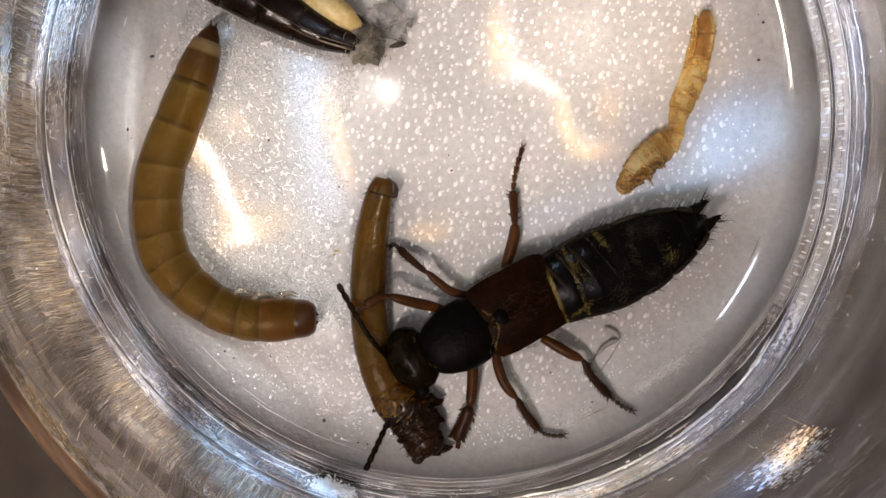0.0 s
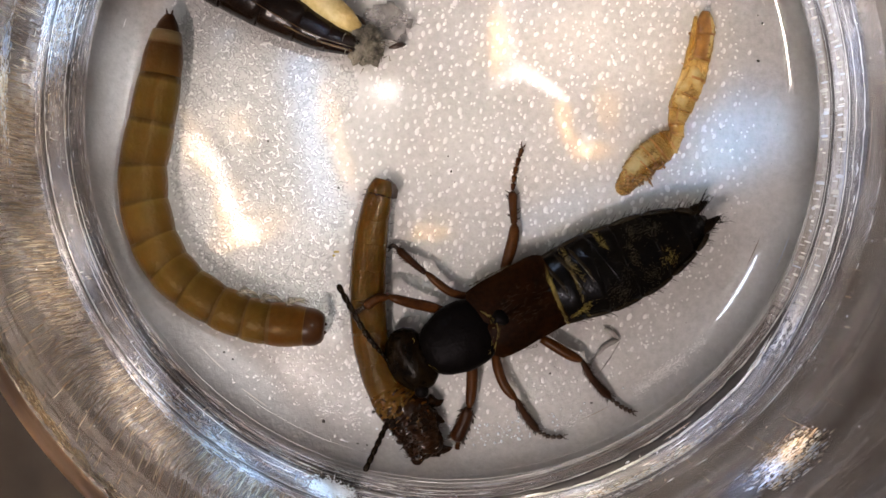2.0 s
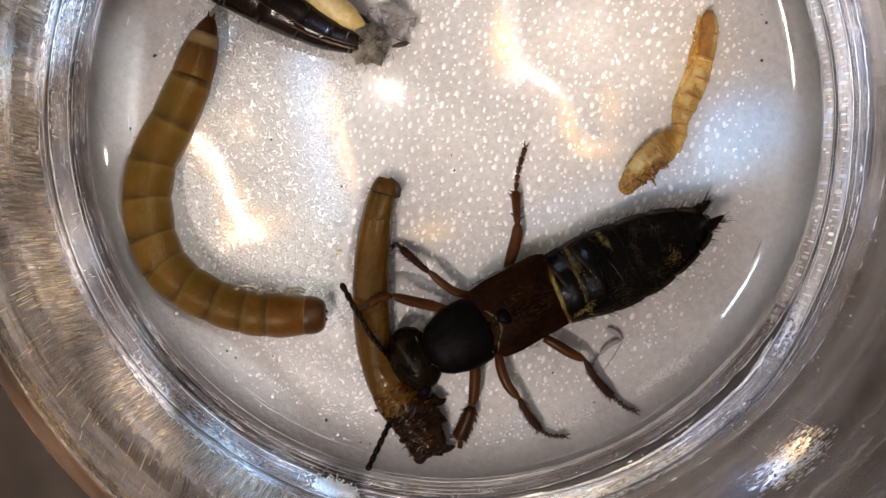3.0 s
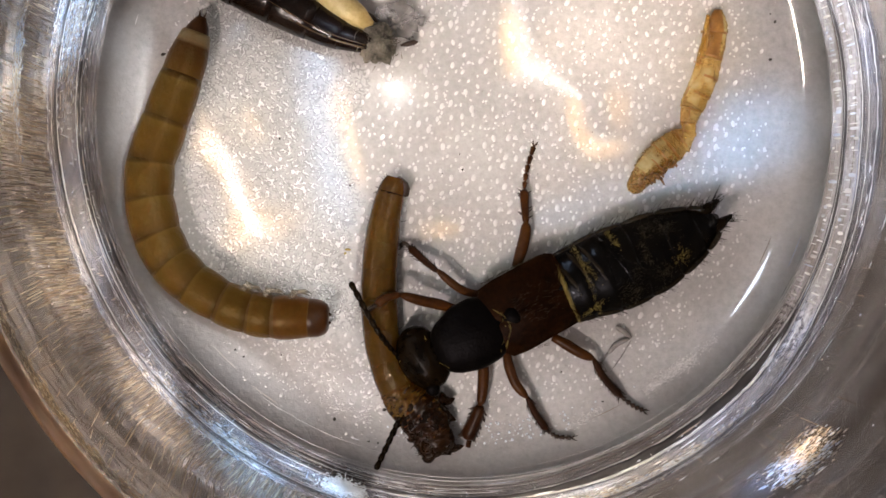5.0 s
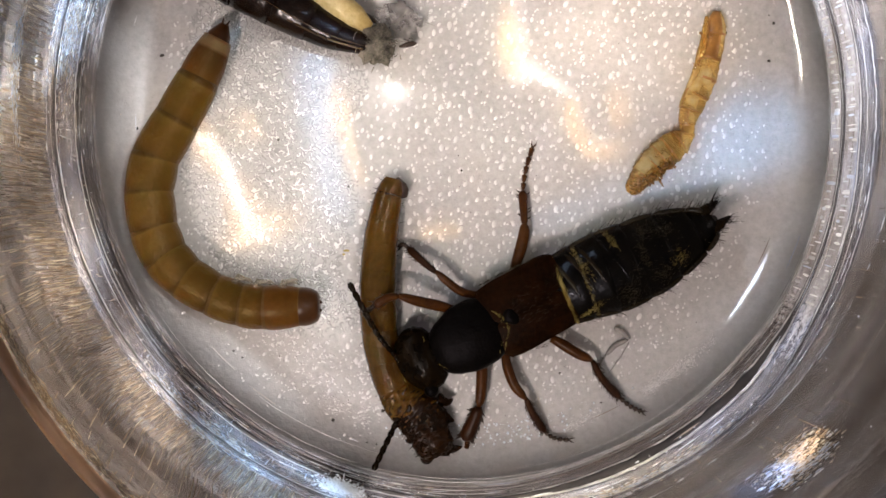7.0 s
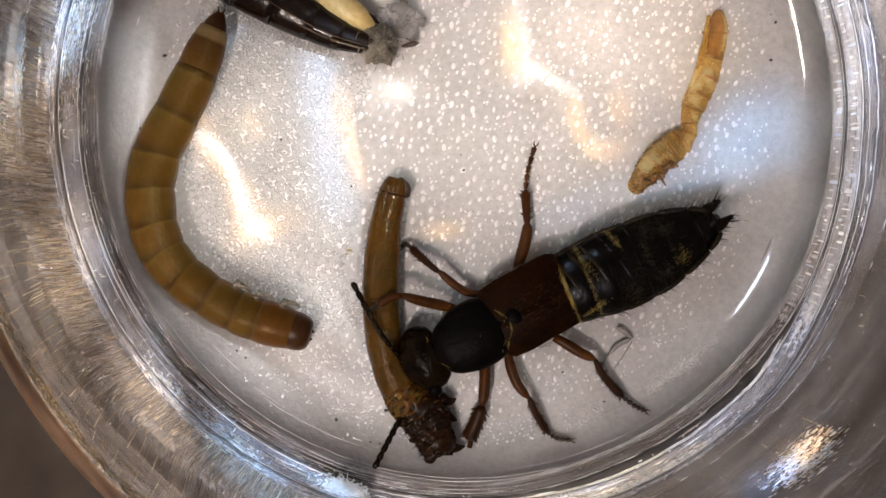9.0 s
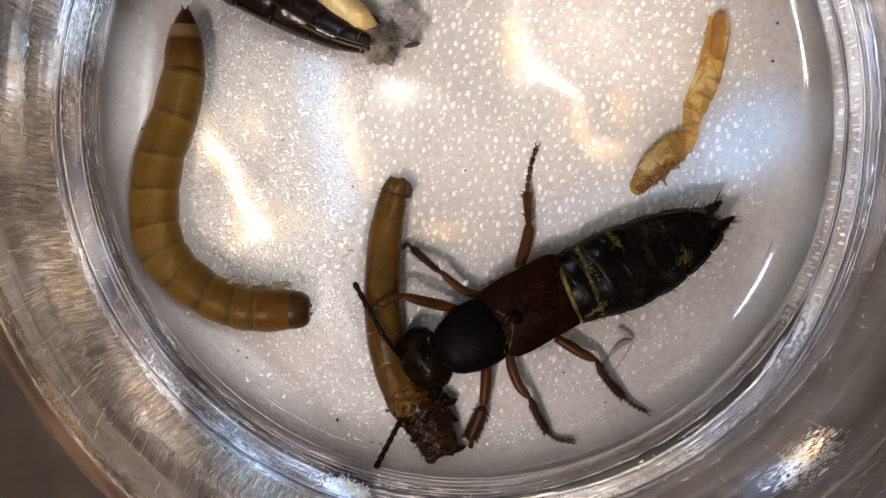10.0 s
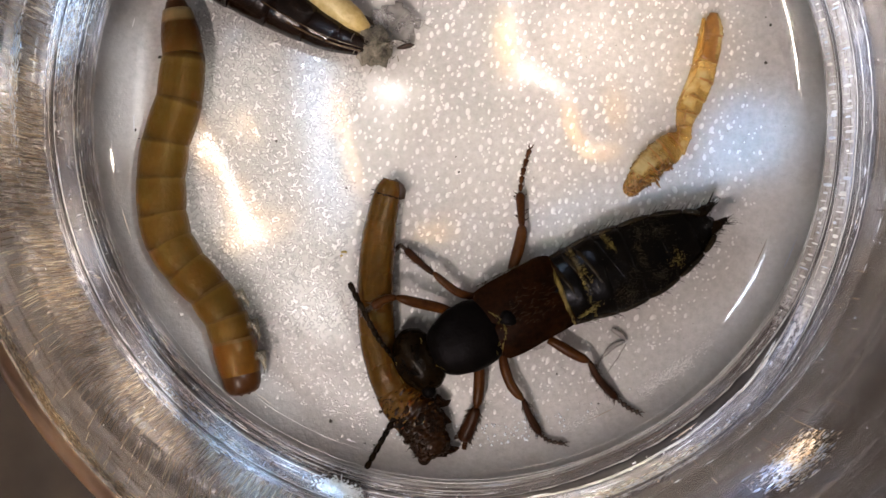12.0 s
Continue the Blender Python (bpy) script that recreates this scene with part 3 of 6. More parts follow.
while FLOOR_EDGE[-1][0] < 21.48:
    r, z = FLOOR_EDGE[-1]
    steep = 0.56 * max(0.0, (r - 17.75) / 1.75) ** 1.5 if r < 19.5 else 0.56 + 0.12 * (r - 19.5)
    FLOOR_EDGE.append((r + 0.1, z + 0.1 * steep))
FLOOR_RISE = [(0, 0)] + FLOOR_EDGE

bm = bmesh.new()
bmesh.ops.create_cube(bm, size=1.0, matrix=Matrix.Translation((0, 0, -0.009)) @ Matrix.Diagonal((1.4, 0.9, 0.018, 1)))
bmesh.ops.bevel(bm, geom=bm.edges[:], offset=0.002, segments=3, affect="EDGES")
table = part("table_top", bm, TABLE, smooth=False)
table.location = (0, 0, -2.0 * MM)
tagged(table, "dark brown matt table top under the clear cup", "table", kind="structure")

cup = thing("plastic_cup", *CUP, "clear round plastic cup with scratched walls and frosted floor", "cup", z=-2.0)


def cup_part(name, bm, mat, label=""):
    # above the wall the cup is sheared and widened to fit the camera's view
    for v in bm.verts:
        r, z, a = math.hypot(v.co.x, v.co.y) / MM, v.co.z / MM, math.degrees(math.atan2(v.co.y, v.co.x))
        if r > 21.2 and 1.3 < z < 5.6:
            # foot rings are squeezed together on one side to fit the camera's view
            much = min(1.0, max(0.0, (a + 42) / 36), max(0.0, (75 - a) / 25))
            near = much * max(0.0, 0.17 + 0.4 * (min(r, 22.86) - 21.28)) * min(1.0, (z - 1.3) / 0.3, (5.6 - z) / 1.2) * min(1.0, max(0.0, (24.0 - r) / 0.9))
            # and spread apart next to that, for the same fit
            wide = min(1.0, max(0.0, (a + 84) / 16), max(0.0, (-30 - a) / 12))
            near += wide * value(((21.2, 0.16), (21.94, 0.16), (22.2, -0.30), (22.86, -0.22), (23.1, 0.0)), r) * min(1.0, (z - 1.3) / 0.3, (5.6 - z) / 1.2)
            v.co.x, v.co.y = v.co.x * (1 - near / r), v.co.y * (1 - near / r)
        rise = max(0.0, v.co.z / MM - 10.8)
        v.co.x = v.co.x * (1 + 0.0085 * rise) + 0.28 * rise * MM
        v.co.y *= 1 + 0.0085 * rise
    ob = part(name, bm, mat, cup, label)
    ob.location = (0, 0, 2.0 * MM)
    return ob


bm = bmesh.new()
lathe(bm, [(0.001, 0), (6, 0), (12, 0), (16, 0)] + FLOOR_EDGE + [(21.58, 1.4), (21.7, -0.6), (20.5, -1.6), (0.001, -1.6)], 640)
base = cup_part("base", bm, FLOOR, "frosted grey-white plastic floor with fine dimples")


def raised_dot(bm, x, y, a, b, h, turn, lift=0.0):
    """A low oval dome."""
    c, s = math.cos(turn), math.sin(turn)
    top = bm.verts.new((x * MM, y * MM, (h + lift) * MM))
    last = None
    for f, z in ((0.45, 0.86), (0.8, 0.48), (1.05, -0.15)):
        ring = []
        for k in range(10):
            t = 2 * math.pi * k / 10
            u, v = a * f * math.cos(t), b * f * math.sin(t)
            ring.append(bm.verts.new(((x + u * c - v * s) * MM, (y + u * s + v * c) * MM, (h * z + lift) * MM)))
        for k in range(10):
            if last:
                bm.faces.new((last[k], last[(k + 1) % 10], ring[(k + 1) % 10], ring[k]))
            else:
                bm.faces.new((top, ring[k], ring[(k + 1) % 10]))
        last = ring


rng = random.Random(71)
bm = bmesh.new()


def ridged(x, y):
    """How far the curled relief takes the place of the dots: 0 to 1."""
    edge = -6.3 + 1.6 * noise.noise(Vector((y * 0.3, 0, 0))) + 0.5 * noise.noise(Vector((x * 1.3, y * 1.3, 4)))
    side = min(1.0, max(0.0, (edge - x) / 0.8))
    low = min(1.0, max(0.0, (y + 13.2) / 1.5))
    out = min(1.0, max(0.0, (17.3 - math.hypot(x, y)) / 1.0))
    return side * low * out


step = 0.62
for i in range(-33, 34):
    for k in range(-33, 34):
        x, y = (i + 0.5 * (k % 2) + rng.uniform(-0.36, 0.36)) * step, (k + rng.uniform(-0.36, 0.36)) * step
        rad = math.hypot(x, y)
        if rad > 18.0 or rng.random() < (rad / 18.6) ** 4 * 0.5:
            continue
        if ridged(x, y) < 0.5:
            q = 0.38 + 0.62 * rng.random() ** 1.6
            if rad > 16.5:
                q *= 0.75
            lift = value(FLOOR_RISE, rad)
            raised_dot(bm, x, y, 0.145 * q, 0.235 * q, 0.038 * q, radians(-18 + rng.gauss(0, 16)), lift)
for _ in range(2200):
    a, rad = rng.uniform(0, 2 * math.pi), 18.0 * math.sqrt(rng.random())
    x, y = rad * math.cos(a), rad * math.sin(a)
    if ridged(x, y) < 0.5:
        q = rng.uniform(0.5, 1.0)
        lift = value(FLOOR_RISE, rad)
        raised_dot(bm, x, y, 0.075 * q, 0.10 * q, 0.020 * q, rng.uniform(0, 3.14), lift)
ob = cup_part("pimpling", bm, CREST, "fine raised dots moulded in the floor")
ob["kind"] = "stuff"
# fine curled ridges on one side of the floor
cell = 0.030
across, up = int(12.5 / cell), int(31 / cell)
index, verts, faces = {}, [], []
for i in range(across):
    for k in range(up):
        x, y = -17.5 + i * cell, -13.4 + k * cell
        much = ridged(x, y)
        if much <= 0:
            continue
        u, v = 0.81 * x + 0.59 * y, 0.81 * y - 0.59 * x
        u, v = u + 0.16 * noise.noise(Vector((x * 2.1, y * 2.1, 11))), v + 0.16 * noise.noise(Vector((x * 2.1, y * 2.1, 19)))
        n = noise.noise(Vector((u * 4.4, v * 4.4, 7)))
        broken = max(0.0, min(1.0, 0.62 + 3.2 * noise.noise(Vector((v * 4.0, u * 4.0, 31)))))
        index[i, k] = len(verts)
        verts.append((x * MM, y * MM, (much * (0.050 * broken * math.exp(-(n / 0.16) ** 2) + 0.004) - 0.006) * MM))
for (i, k), v in index.items():
    if (i + 1, k) in index and (i, k + 1) in index and (i + 1, k + 1) in index:
        faces.append((v, index[i + 1, k], index[i + 1, k + 1], index[i, k + 1]))
bm = bmesh.new()
relief = bpy.data.meshes.new("relief")
relief.from_pydata(verts, [], faces)
bm.from_mesh(relief)
bpy.data.meshes.remove(relief)
# ridge crests take the whiter plastic, as painted glints
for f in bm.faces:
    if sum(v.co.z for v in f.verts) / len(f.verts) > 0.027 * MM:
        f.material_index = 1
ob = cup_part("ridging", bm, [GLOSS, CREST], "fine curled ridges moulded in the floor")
ob["kind"] = "stuff"


def lumpy(bm, seed, much):
    """Uneven glassy lumps along a ring."""
    for v in bm.verts:
        a = math.atan2(v.co.y, v.co.x) * 21.0
        lump = noise.noise(Vector((a * 0.9, seed, 0))) + 0.8 * noise.noise(Vector((a * 2.6, seed, 5)))
        v.co.z += much * lump * MM
        f = 1 + 0.5 * much * lump / 22.0
        v.co.x, v.co.y = v.co.x * f, v.co.y * f
    return bm


def ribbon(r0, z0, r1, z1, ridges, ribs, seed):
    """A sloping moulded band, with fine ridges round it and uneven ribs across it."""
    steps, n = 900, 17
    bm = bmesh.new()
    line = []
    for k in range(n):
        u = k / (n - 1)
        wave = 0.05 * math.sin(2 * math.pi * ridges * u) + 0.10 * math.sin(math.pi * u)
        line.append((r0 + (r1 - r0) * u - wave * 0.8, z0 + (z1 - z0) * u + wave * 0.6))
    line += [(r1 + 0.1, z1 - 0.4), (r0 + 0.3, z0 - 0.5)]
    lathe(bm, line + [line[0]], steps)
    bmesh.ops.remove_doubles(bm, verts=bm.verts[:], dist=1e-7)
    for v in bm.verts:
        a = math.atan2(v.co.y, v.co.x)
        cell = a / (2 * math.pi) * ribs + 0.7 * noise.noise(Vector((a * 40, seed, 3)))
        lump = abs(math.sin(math.pi * cell)) ** 0.6 * (0.4 + 0.6 * noise.noise(Vector((a * 55, seed, 8))))
        v.co.z += 0.022 * lump * MM
        f = 1 - 0.012 * lump / 22.0
        v.co.x, v.co.y = v.co.x * f, v.co.y * f
    return bm


for r0, z0, r1, z1, ridges, ribs, mat in ((21.28, 1.66, 21.94, 2.32, 4, 520, HAZED), (22.20, 2.76, 22.86, 3.8, 1, 420, MILKY)):
    cup_part("ribbed_band", ribbon(r0, z0, r1, z1, ridges, ribs, r0), mat, "ribbed whitish plastic band round the foot").visible_shadow = False


def arc_line(r, z, w, a0, a1, seed):
    """A thin uneven line round part of the ring; angles in degrees."""
    n = max(12, int((a1 - a0) * 1.6))
    pts, ws = [], []
    for k in range(n + 1):
        a = radians(a0 + (a1 - a0) * k / n)
        lump = noise.noise(Vector((a * 19, seed, 0)))
        pts.append(((r + 0.02 * lump) * math.cos(a), (r + 0.02 * lump) * math.sin(a), z + 0.02 * lump))
        ws.append(max(0.004, w * (1 + 0.9 * lump) * min(1.0, 0.1 + 8.0 * min(k, n - k) / n)))
    bm = bmesh.new()
    loft(bm, pts, ws, n=6)
    return bm


# dark lines painted where the gaps between rings fall in shade
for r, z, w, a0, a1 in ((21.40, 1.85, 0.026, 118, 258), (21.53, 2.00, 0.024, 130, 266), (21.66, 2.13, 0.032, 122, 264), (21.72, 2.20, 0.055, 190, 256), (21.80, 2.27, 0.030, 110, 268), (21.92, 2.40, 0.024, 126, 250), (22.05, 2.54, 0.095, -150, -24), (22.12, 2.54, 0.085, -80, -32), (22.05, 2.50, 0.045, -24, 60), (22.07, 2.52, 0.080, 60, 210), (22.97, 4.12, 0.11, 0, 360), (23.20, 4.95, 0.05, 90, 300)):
    cup_part("groove", arc_line(r, z, w, a0, a1, r), GAP_SHADE, "dark line painted as the shaded gap round the foot").visible_shadow = False
for r, z, a, b in ((22.10, 2.35, 0.06, 0.10), (23.12, 4.3, 0.2, 0.3), (23.3, 6.4, 0.09, 0.12)):
    cup_part("bead", lumpy(closed_lathe(bead(r, z, a, b), 640), r, 0.16 * b / 0.3), BEAD, "raised clear ring at the foot of the wall").visible_shadow = False
# edge lines whose highlight is painted, not reflected
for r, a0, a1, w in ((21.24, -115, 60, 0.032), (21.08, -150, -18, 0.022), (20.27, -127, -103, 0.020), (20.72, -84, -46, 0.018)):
    cup_part("ring_edge", arc_line(r, value(FLOOR_RISE, r) + 0.01, w, a0, a1, r), EDGE, "thin pale line drawn as a ring's edge highlight").visible_shadow = False
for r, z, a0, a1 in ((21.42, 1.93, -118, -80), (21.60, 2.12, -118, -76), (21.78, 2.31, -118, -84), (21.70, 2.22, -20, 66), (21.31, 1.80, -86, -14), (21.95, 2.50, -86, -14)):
    cup_part("ring_edge", arc_line(r, z, 0.034 if a1 == -14 else 0.015, a0, a1, r), EDGE, "thin pale line drawn as a ring's edge highlight").visible_shadow = False
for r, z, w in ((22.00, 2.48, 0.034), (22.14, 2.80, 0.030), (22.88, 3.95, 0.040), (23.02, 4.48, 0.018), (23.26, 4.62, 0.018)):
    cup_part("ring_edge", lumpy(closed_lathe(bead(r, z, w, w, 6), 640), r + 3, 0.03), EDGE, "thin pale line drawn as a ring's edge highlight").visible_shadow = False
BANDS = (
    ("foot_band", [(21.9, 1.2), (22.3, 2.8), (22.75, 3.6), (23.0, 4.4), (23.12, 5.0), (24.45, 5.0), (24.4, 2.0), (24.3, -1.5), (23.6, -2.0), (22.6, -1.9), (21.95, -0.6)], BAND, "smooth clear band at the foot of the wall"),
    ("wall", [(23.14, 5.02), (23.22, 6.4), (23.36, 6.8), (23.45, 9.0), (23.47, 10.8), (24.75, 10.8), (24.5, 5.02)], WALL, "scratched clear plastic wall"),
    ("upper_wall", [(23.47, 10.82), (23.5, 12.4), (23.75, 12.8), (23.8, 14.6), (23.9, 15.0), (24.0, 17.0), (24.1, 18.0), (24.75, 18.0), (24.85, 16.5), (24.8, 13.0), (24.78, 10.82)], UPPER, "dulled clear upper wall"),
)
for name, line, mat, label in BANDS:
    cup_part(name, closed_lathe(line), mat, label).visible_shadow = False
cup_part("rim", closed_lathe(bead(24.5, 18.35, 0.32, 0.36, 12)), RIM, "rounded clear rim").visible_shadow = False


def scratches(name, z0, z1, radius, count, length, width, mat, seed, label, lean=0.06):
    """Fine upright scratches on the inside of the wall."""
    rng = random.Random(seed)
    bm = bmesh.new()
    for _ in range(count):
        a, z = rng.uniform(-math.pi, 0.35), rng.uniform(z0, z1)
        if a > -1.35 and rng.random() < 0.96:
            a = rng.uniform(-math.pi, -1.6)
        if rng.random() < 0.25:
            a = rng.uniform(math.pi * 0.85, math.pi * 1.25)
        h = rng.uniform(0.3, 1.0) ** 2 * length
        w = rng.uniform(0.4, 1.0) * width / 23.0
        tilt = rng.gauss(0, lean) / 23.0
        vs = []
        for zz, da in ((z, -w), (z + h, -w * 0.9 + tilt), (z + h, w * 0.9 + tilt), (z, w)):
            rr = radius(zz) - 0.02
            vs.append((rr * math.cos(a + da), rr * math.sin(a + da), zz))
        front = [bm.verts.new((x * MM, y * MM, zz * MM)) for x, y, zz in vs]
        crest_lo = bm.verts.new(((radius(z) - 0.06) * math.cos(a) * MM, (radius(z) - 0.06) * math.sin(a) * MM, (z + h * 0.2) * MM))
        for k in range(4):
            bm.faces.new((front[k], front[(k + 1) % 4], crest_lo))
    ob = cup_part(name, bm, mat, label)
    ob["kind"] = "stuff"
    ob.visible_shadow = False
    return ob


def ring_lines(name, spots, count, span, width, mat, seed, label, arc=(0, 360)):
    """Broken bright lines that run round the ring; spots as (radius, height) pairs."""
    rng = random.Random(seed)
    bm = bmesh.new()
    for _ in range(count):
        r, z = rng.choice(spots)
        r, z = r + rng.gauss(0, 0.05), z + rng.gauss(0, 0.08)
        a, da = radians(rng.uniform(*arc)), rng.uniform(0.15, 1.0) ** 2 * span
        w = width * rng.uniform(0.4, 1.0)
        steps = 3 + int(da / 0.05)
        prev = None
        for k in range(steps + 1):
            b = a + da * k / steps
            t = w * math.sin(math.pi * (k + 0.15) / (steps + 0.3))
            pair = [bm.verts.new(((r + o) * math.cos(b) * MM, (r + o) * math.sin(b) * MM, (z + abs(o) * 0.3) * MM)) for o in (-t, t)]
            if prev:
                bm.faces.new((prev[0], prev[1], pair[1], pair[0]))
            prev = pair
    ob = cup_part(name, bm, mat, label)
    ob["kind"] = "stuff"
    ob.visible_shadow = False
    return ob


def wall_radius(z):
    return value(((1.2, 21.9), (2.8, 22.3), (4.4, 23.0), (5.0, 23.12), (6.4, 23.22), (6.8, 23.36), (10.8, 23.46), (12.4, 23.5), (12.8, 23.75), (14.6, 23.8), (15, 23.9), (17, 24.0), (18, 24.1)), z)


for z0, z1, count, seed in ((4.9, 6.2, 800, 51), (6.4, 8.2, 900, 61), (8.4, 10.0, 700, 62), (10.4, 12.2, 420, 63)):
    scratches("wall_scratching", z0, z1, wall_radius, count, 2.6, 0.028, SCRATCH_GLINT_WARM, seed, "fine upright scratches", 0.008)
scratches("tick_scoring", 1.8, 4.3, lambda z: wall_radius(z) - 0.32, 260, 0.45, 0.03, SCRATCH_GLINT, 58, "short ticks across the foot rings")
scratches("dull_scratching", 4.8, 10.2, wall_radius, 200, 4.0, 0.025, SCRATCH_GAP_DARK, 52, "dark upright scratches", 0.01)
scratches("upper_scratching", 10.5, 17.0, wall_radius, 300, 2.4, 0.018, SCRATCH_GLINT_WARM, 53, "sparse upright scratches")
# pale ring lines carry sparkle in their colour
ring_lines("ring_sparkle", ((21.5, 1.75), (21.75, 2.05), (22.1, 2.65), (22.35, 3.2), (22.85, 3.85), (23.1, 4.65)), 260, 0.2, 0.024, SCRATCH_GLINT, 54, "broken bright lines painted as sparkle round the foot")
# dark strokes put the shade between the rings into the colour
ring_lines("ring_gap_lines", ((21.6, 1.95), (21.95, 2.3), (22.5, 3.3), (23.0, 4.3), (23.2, 5.2)), 120, 0.7, 0.045, SCRATCH_GAP_DARK, 55, "dark lines painted as gap shade round the foot")
# white and pale strokes painted as ring highlights and glints
ring_lines("ring_highlight", ((21.75, 2.1), (22.12, 2.7), (22.34, 3.22), (23.12, 4.65), (23.3, 6.6)), 160, 0.07, 0.022, FROST, 59, "broken white lines painted as highlights round the foot", (-110, 0))
ring_lines("groove_glint", ((21.34, 1.82), (21.47, 1.97), (21.60, 2.11), (21.73, 2.24), (21.87, 2.38)), 420, 0.05, 0.018, SCRATCH_GLINT, 64, "broken pale lines painted as glints between the grooves", (125, 265))
ring_lines("floor_edge_scoring", ((19.3, 0.35), (20.0, 0.77), (20.6, 1.22)), 26, 0.12, 0.03, SCRATCH_GLINT, 56, "fine lines near the edge of the floor")
rng = random.Random(81)
# ribs only on the brighter side, their highlight put into the colour
for r0, z0, r1, z1 in ((21.32, 1.72, 21.94, 2.36), (22.22, 2.84, 22.80, 3.74)):
    bm = bmesh.new()
    a = -30.0
    while a < 62.0:
        a += rng.uniform(0.3, 1.5)
        half = radians(rng.uniform(0.05, 0.30))
        u0 = rng.uniform(0.0, 0.6)
        u1 = rng.uniform(u0 + 0.25, 1.0)
        last = None
        for k in range(7):
            u = u0 + (u1 - u0) * k / 6
            r, z = r0 + (r1 - r0) * u - 0.11 * math.sin(math.pi * u), z0 + (z1 - z0) * u + 0.10 * math.sin(math.pi * u)
            w = half * (0.5 + 0.5 * math.sin(math.pi * (k + 0.5) / 7))
            line = [bm.verts.new(((r - h) * math.cos(radians(a) + o * w) * MM, (r - h) * math.sin(radians(a) + o * w) * MM, (z + h) * MM)) for o, h in ((-1, 0.0), (0, 0.035), (1, 0.0))]
            if last:
                for i in (0, 1):
                    bm.faces.new((last[i], line[i], line[i + 1], last[i + 1]))
            last = line
    ob = cup_part("rib_highlight", bm, RIB, "ribs whitened as highlights on one side of the ring")
    ob["kind"] = "stuff"
    ob.visible_shadow = False
rng = random.Random(83)
bm = bmesh.new()
# whitened dots stand in for glints along the lower edge
for _ in range(800):
    a, r = radians(rng.gauss(-117, 17)), rng.triangular(15.0, 20.8, 16.6)
    if rng.random() < 0.35:
        a = radians(rng.uniform(-158, -118))
    q = 0.3 + 0.65 * rng.random() ** 3
    raised_dot(bm, r * math.cos(a), r * math.sin(a), 0.10 * q, 0.10 * q * rng.uniform(1.0, 2.1), 0.05 * q, a + rng.uniform(-1.5, 1.5), value(FLOOR_RISE, r) - 0.008)
ob = cup_part("speckling", bm, CREST, "pale raised flecks in place of glints at the floor's edge")
ob["kind"] = "stuff"
rng = random.Random(58)
# white grains stand in for specular glints on the floor
bm = bmesh.new()
for _ in range(220):
    a, r = radians(rng.gauss(-83, 8)), rng.uniform(18.0, 19.4)
    q = Vector((r * math.cos(a), r * math.sin(a), value(FLOOR_RISE, r) + 0.01)) * MM
    bmesh.ops.create_icosphere(bm, subdivisions=1, radius=rng.uniform(0.25, 1.0) ** 2 * 0.10 * MM, matrix=Matrix.Translation(q) @ Matrix.Diagonal((1, rng.uniform(0.6, 1.5), 0.5, 1)))
ob = cup_part("fleck", bm, FROST, "tiny white flecks painted for the glints near the floor's edge")
ob["kind"] = "stuff"
rng = random.Random(57)
# pale grains stand in for sparkle on the wall and rings
bm = bmesh.new()
for _ in range(220):
    z = rng.uniform(1.6, 9.5) if rng.random() < 0.8 else rng.uniform(9, 17)
    a, r = rng.uniform(0, 2 * math.pi), wall_radius(z) - 0.08 - (0.35 if z < 4.6 else 0.0) * rng.random()
    q = Vector((r * math.cos(a), r * math.sin(a), z + 0.1)) * MM
    bmesh.ops.create_icosphere(bm, subdivisions=1, radius=rng.uniform(0.3, 1.0) ** 2 * 0.055 * MM, matrix=Matrix.Translation(q) @ pose(0, 0, 0, 0, 0, math.degrees(a)) @ Matrix.Diagonal((1, rng.uniform(0.6, 2.2), 0.6, 1)))
ob = cup_part("plastic_sparkle", bm, SCRATCH_GLINT, "tiny pale grains painted as sparkle on the plastic")
ob["kind"] = "stuff"
ob.visible_shadow = False


def flare_patch(angle, z, span, rise, count, seed, mat):
    """A patch of short pale flakes round the wall, added to catch the flare beams."""
    rng = random.Random(seed)
    bm = bmesh.new()
    for _ in range(int(count * 4.2)):
        a = radians(angle + rng.gauss(0, span))
        zz = z + rng.gauss(0, rise)
        r = wall_radius(zz) - 0.05 - (0.3 if zz < 4.6 else 0.0)
        da, w = rng.uniform(0.1, 1.0) ** 2 * 0.012, rng.uniform(0.3, 1.0) * 0.075
        quad = [bm.verts.new((r * math.cos(a + x * da) * MM, r * math.sin(a + x * da) * MM, (zz + y * w + 0.3 * x * w) * MM)) for x, y in ((-1, -0.3), (1, -0.2), (0.9, 0.4), (-0.8, 0.3))]
        top = bm.verts.new(((r - 0.05) * math.cos(a) * MM, (r - 0.05) * math.sin(a) * MM, zz * MM))
        for k in range(4):
            bm.faces.new((quad[k], quad[(k + 1) % 4], top))
    patch = cup_part("flare_patch", bm, mat, "pale flakes added to show a flare on the clear wall")
    patch["kind"] = "stuff"
    patch.visible_shadow = False


# flakes put where the wall shows bright reflections
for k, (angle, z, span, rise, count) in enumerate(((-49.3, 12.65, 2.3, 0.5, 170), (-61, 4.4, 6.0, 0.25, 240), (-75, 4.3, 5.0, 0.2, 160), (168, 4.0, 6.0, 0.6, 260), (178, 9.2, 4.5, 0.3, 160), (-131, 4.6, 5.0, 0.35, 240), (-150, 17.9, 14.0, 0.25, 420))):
    flare_patch(angle, z, span, rise, count, 300 + k, SCRATCH_GLINT_WARM if z > 15 else SCRATCH_GLINT)


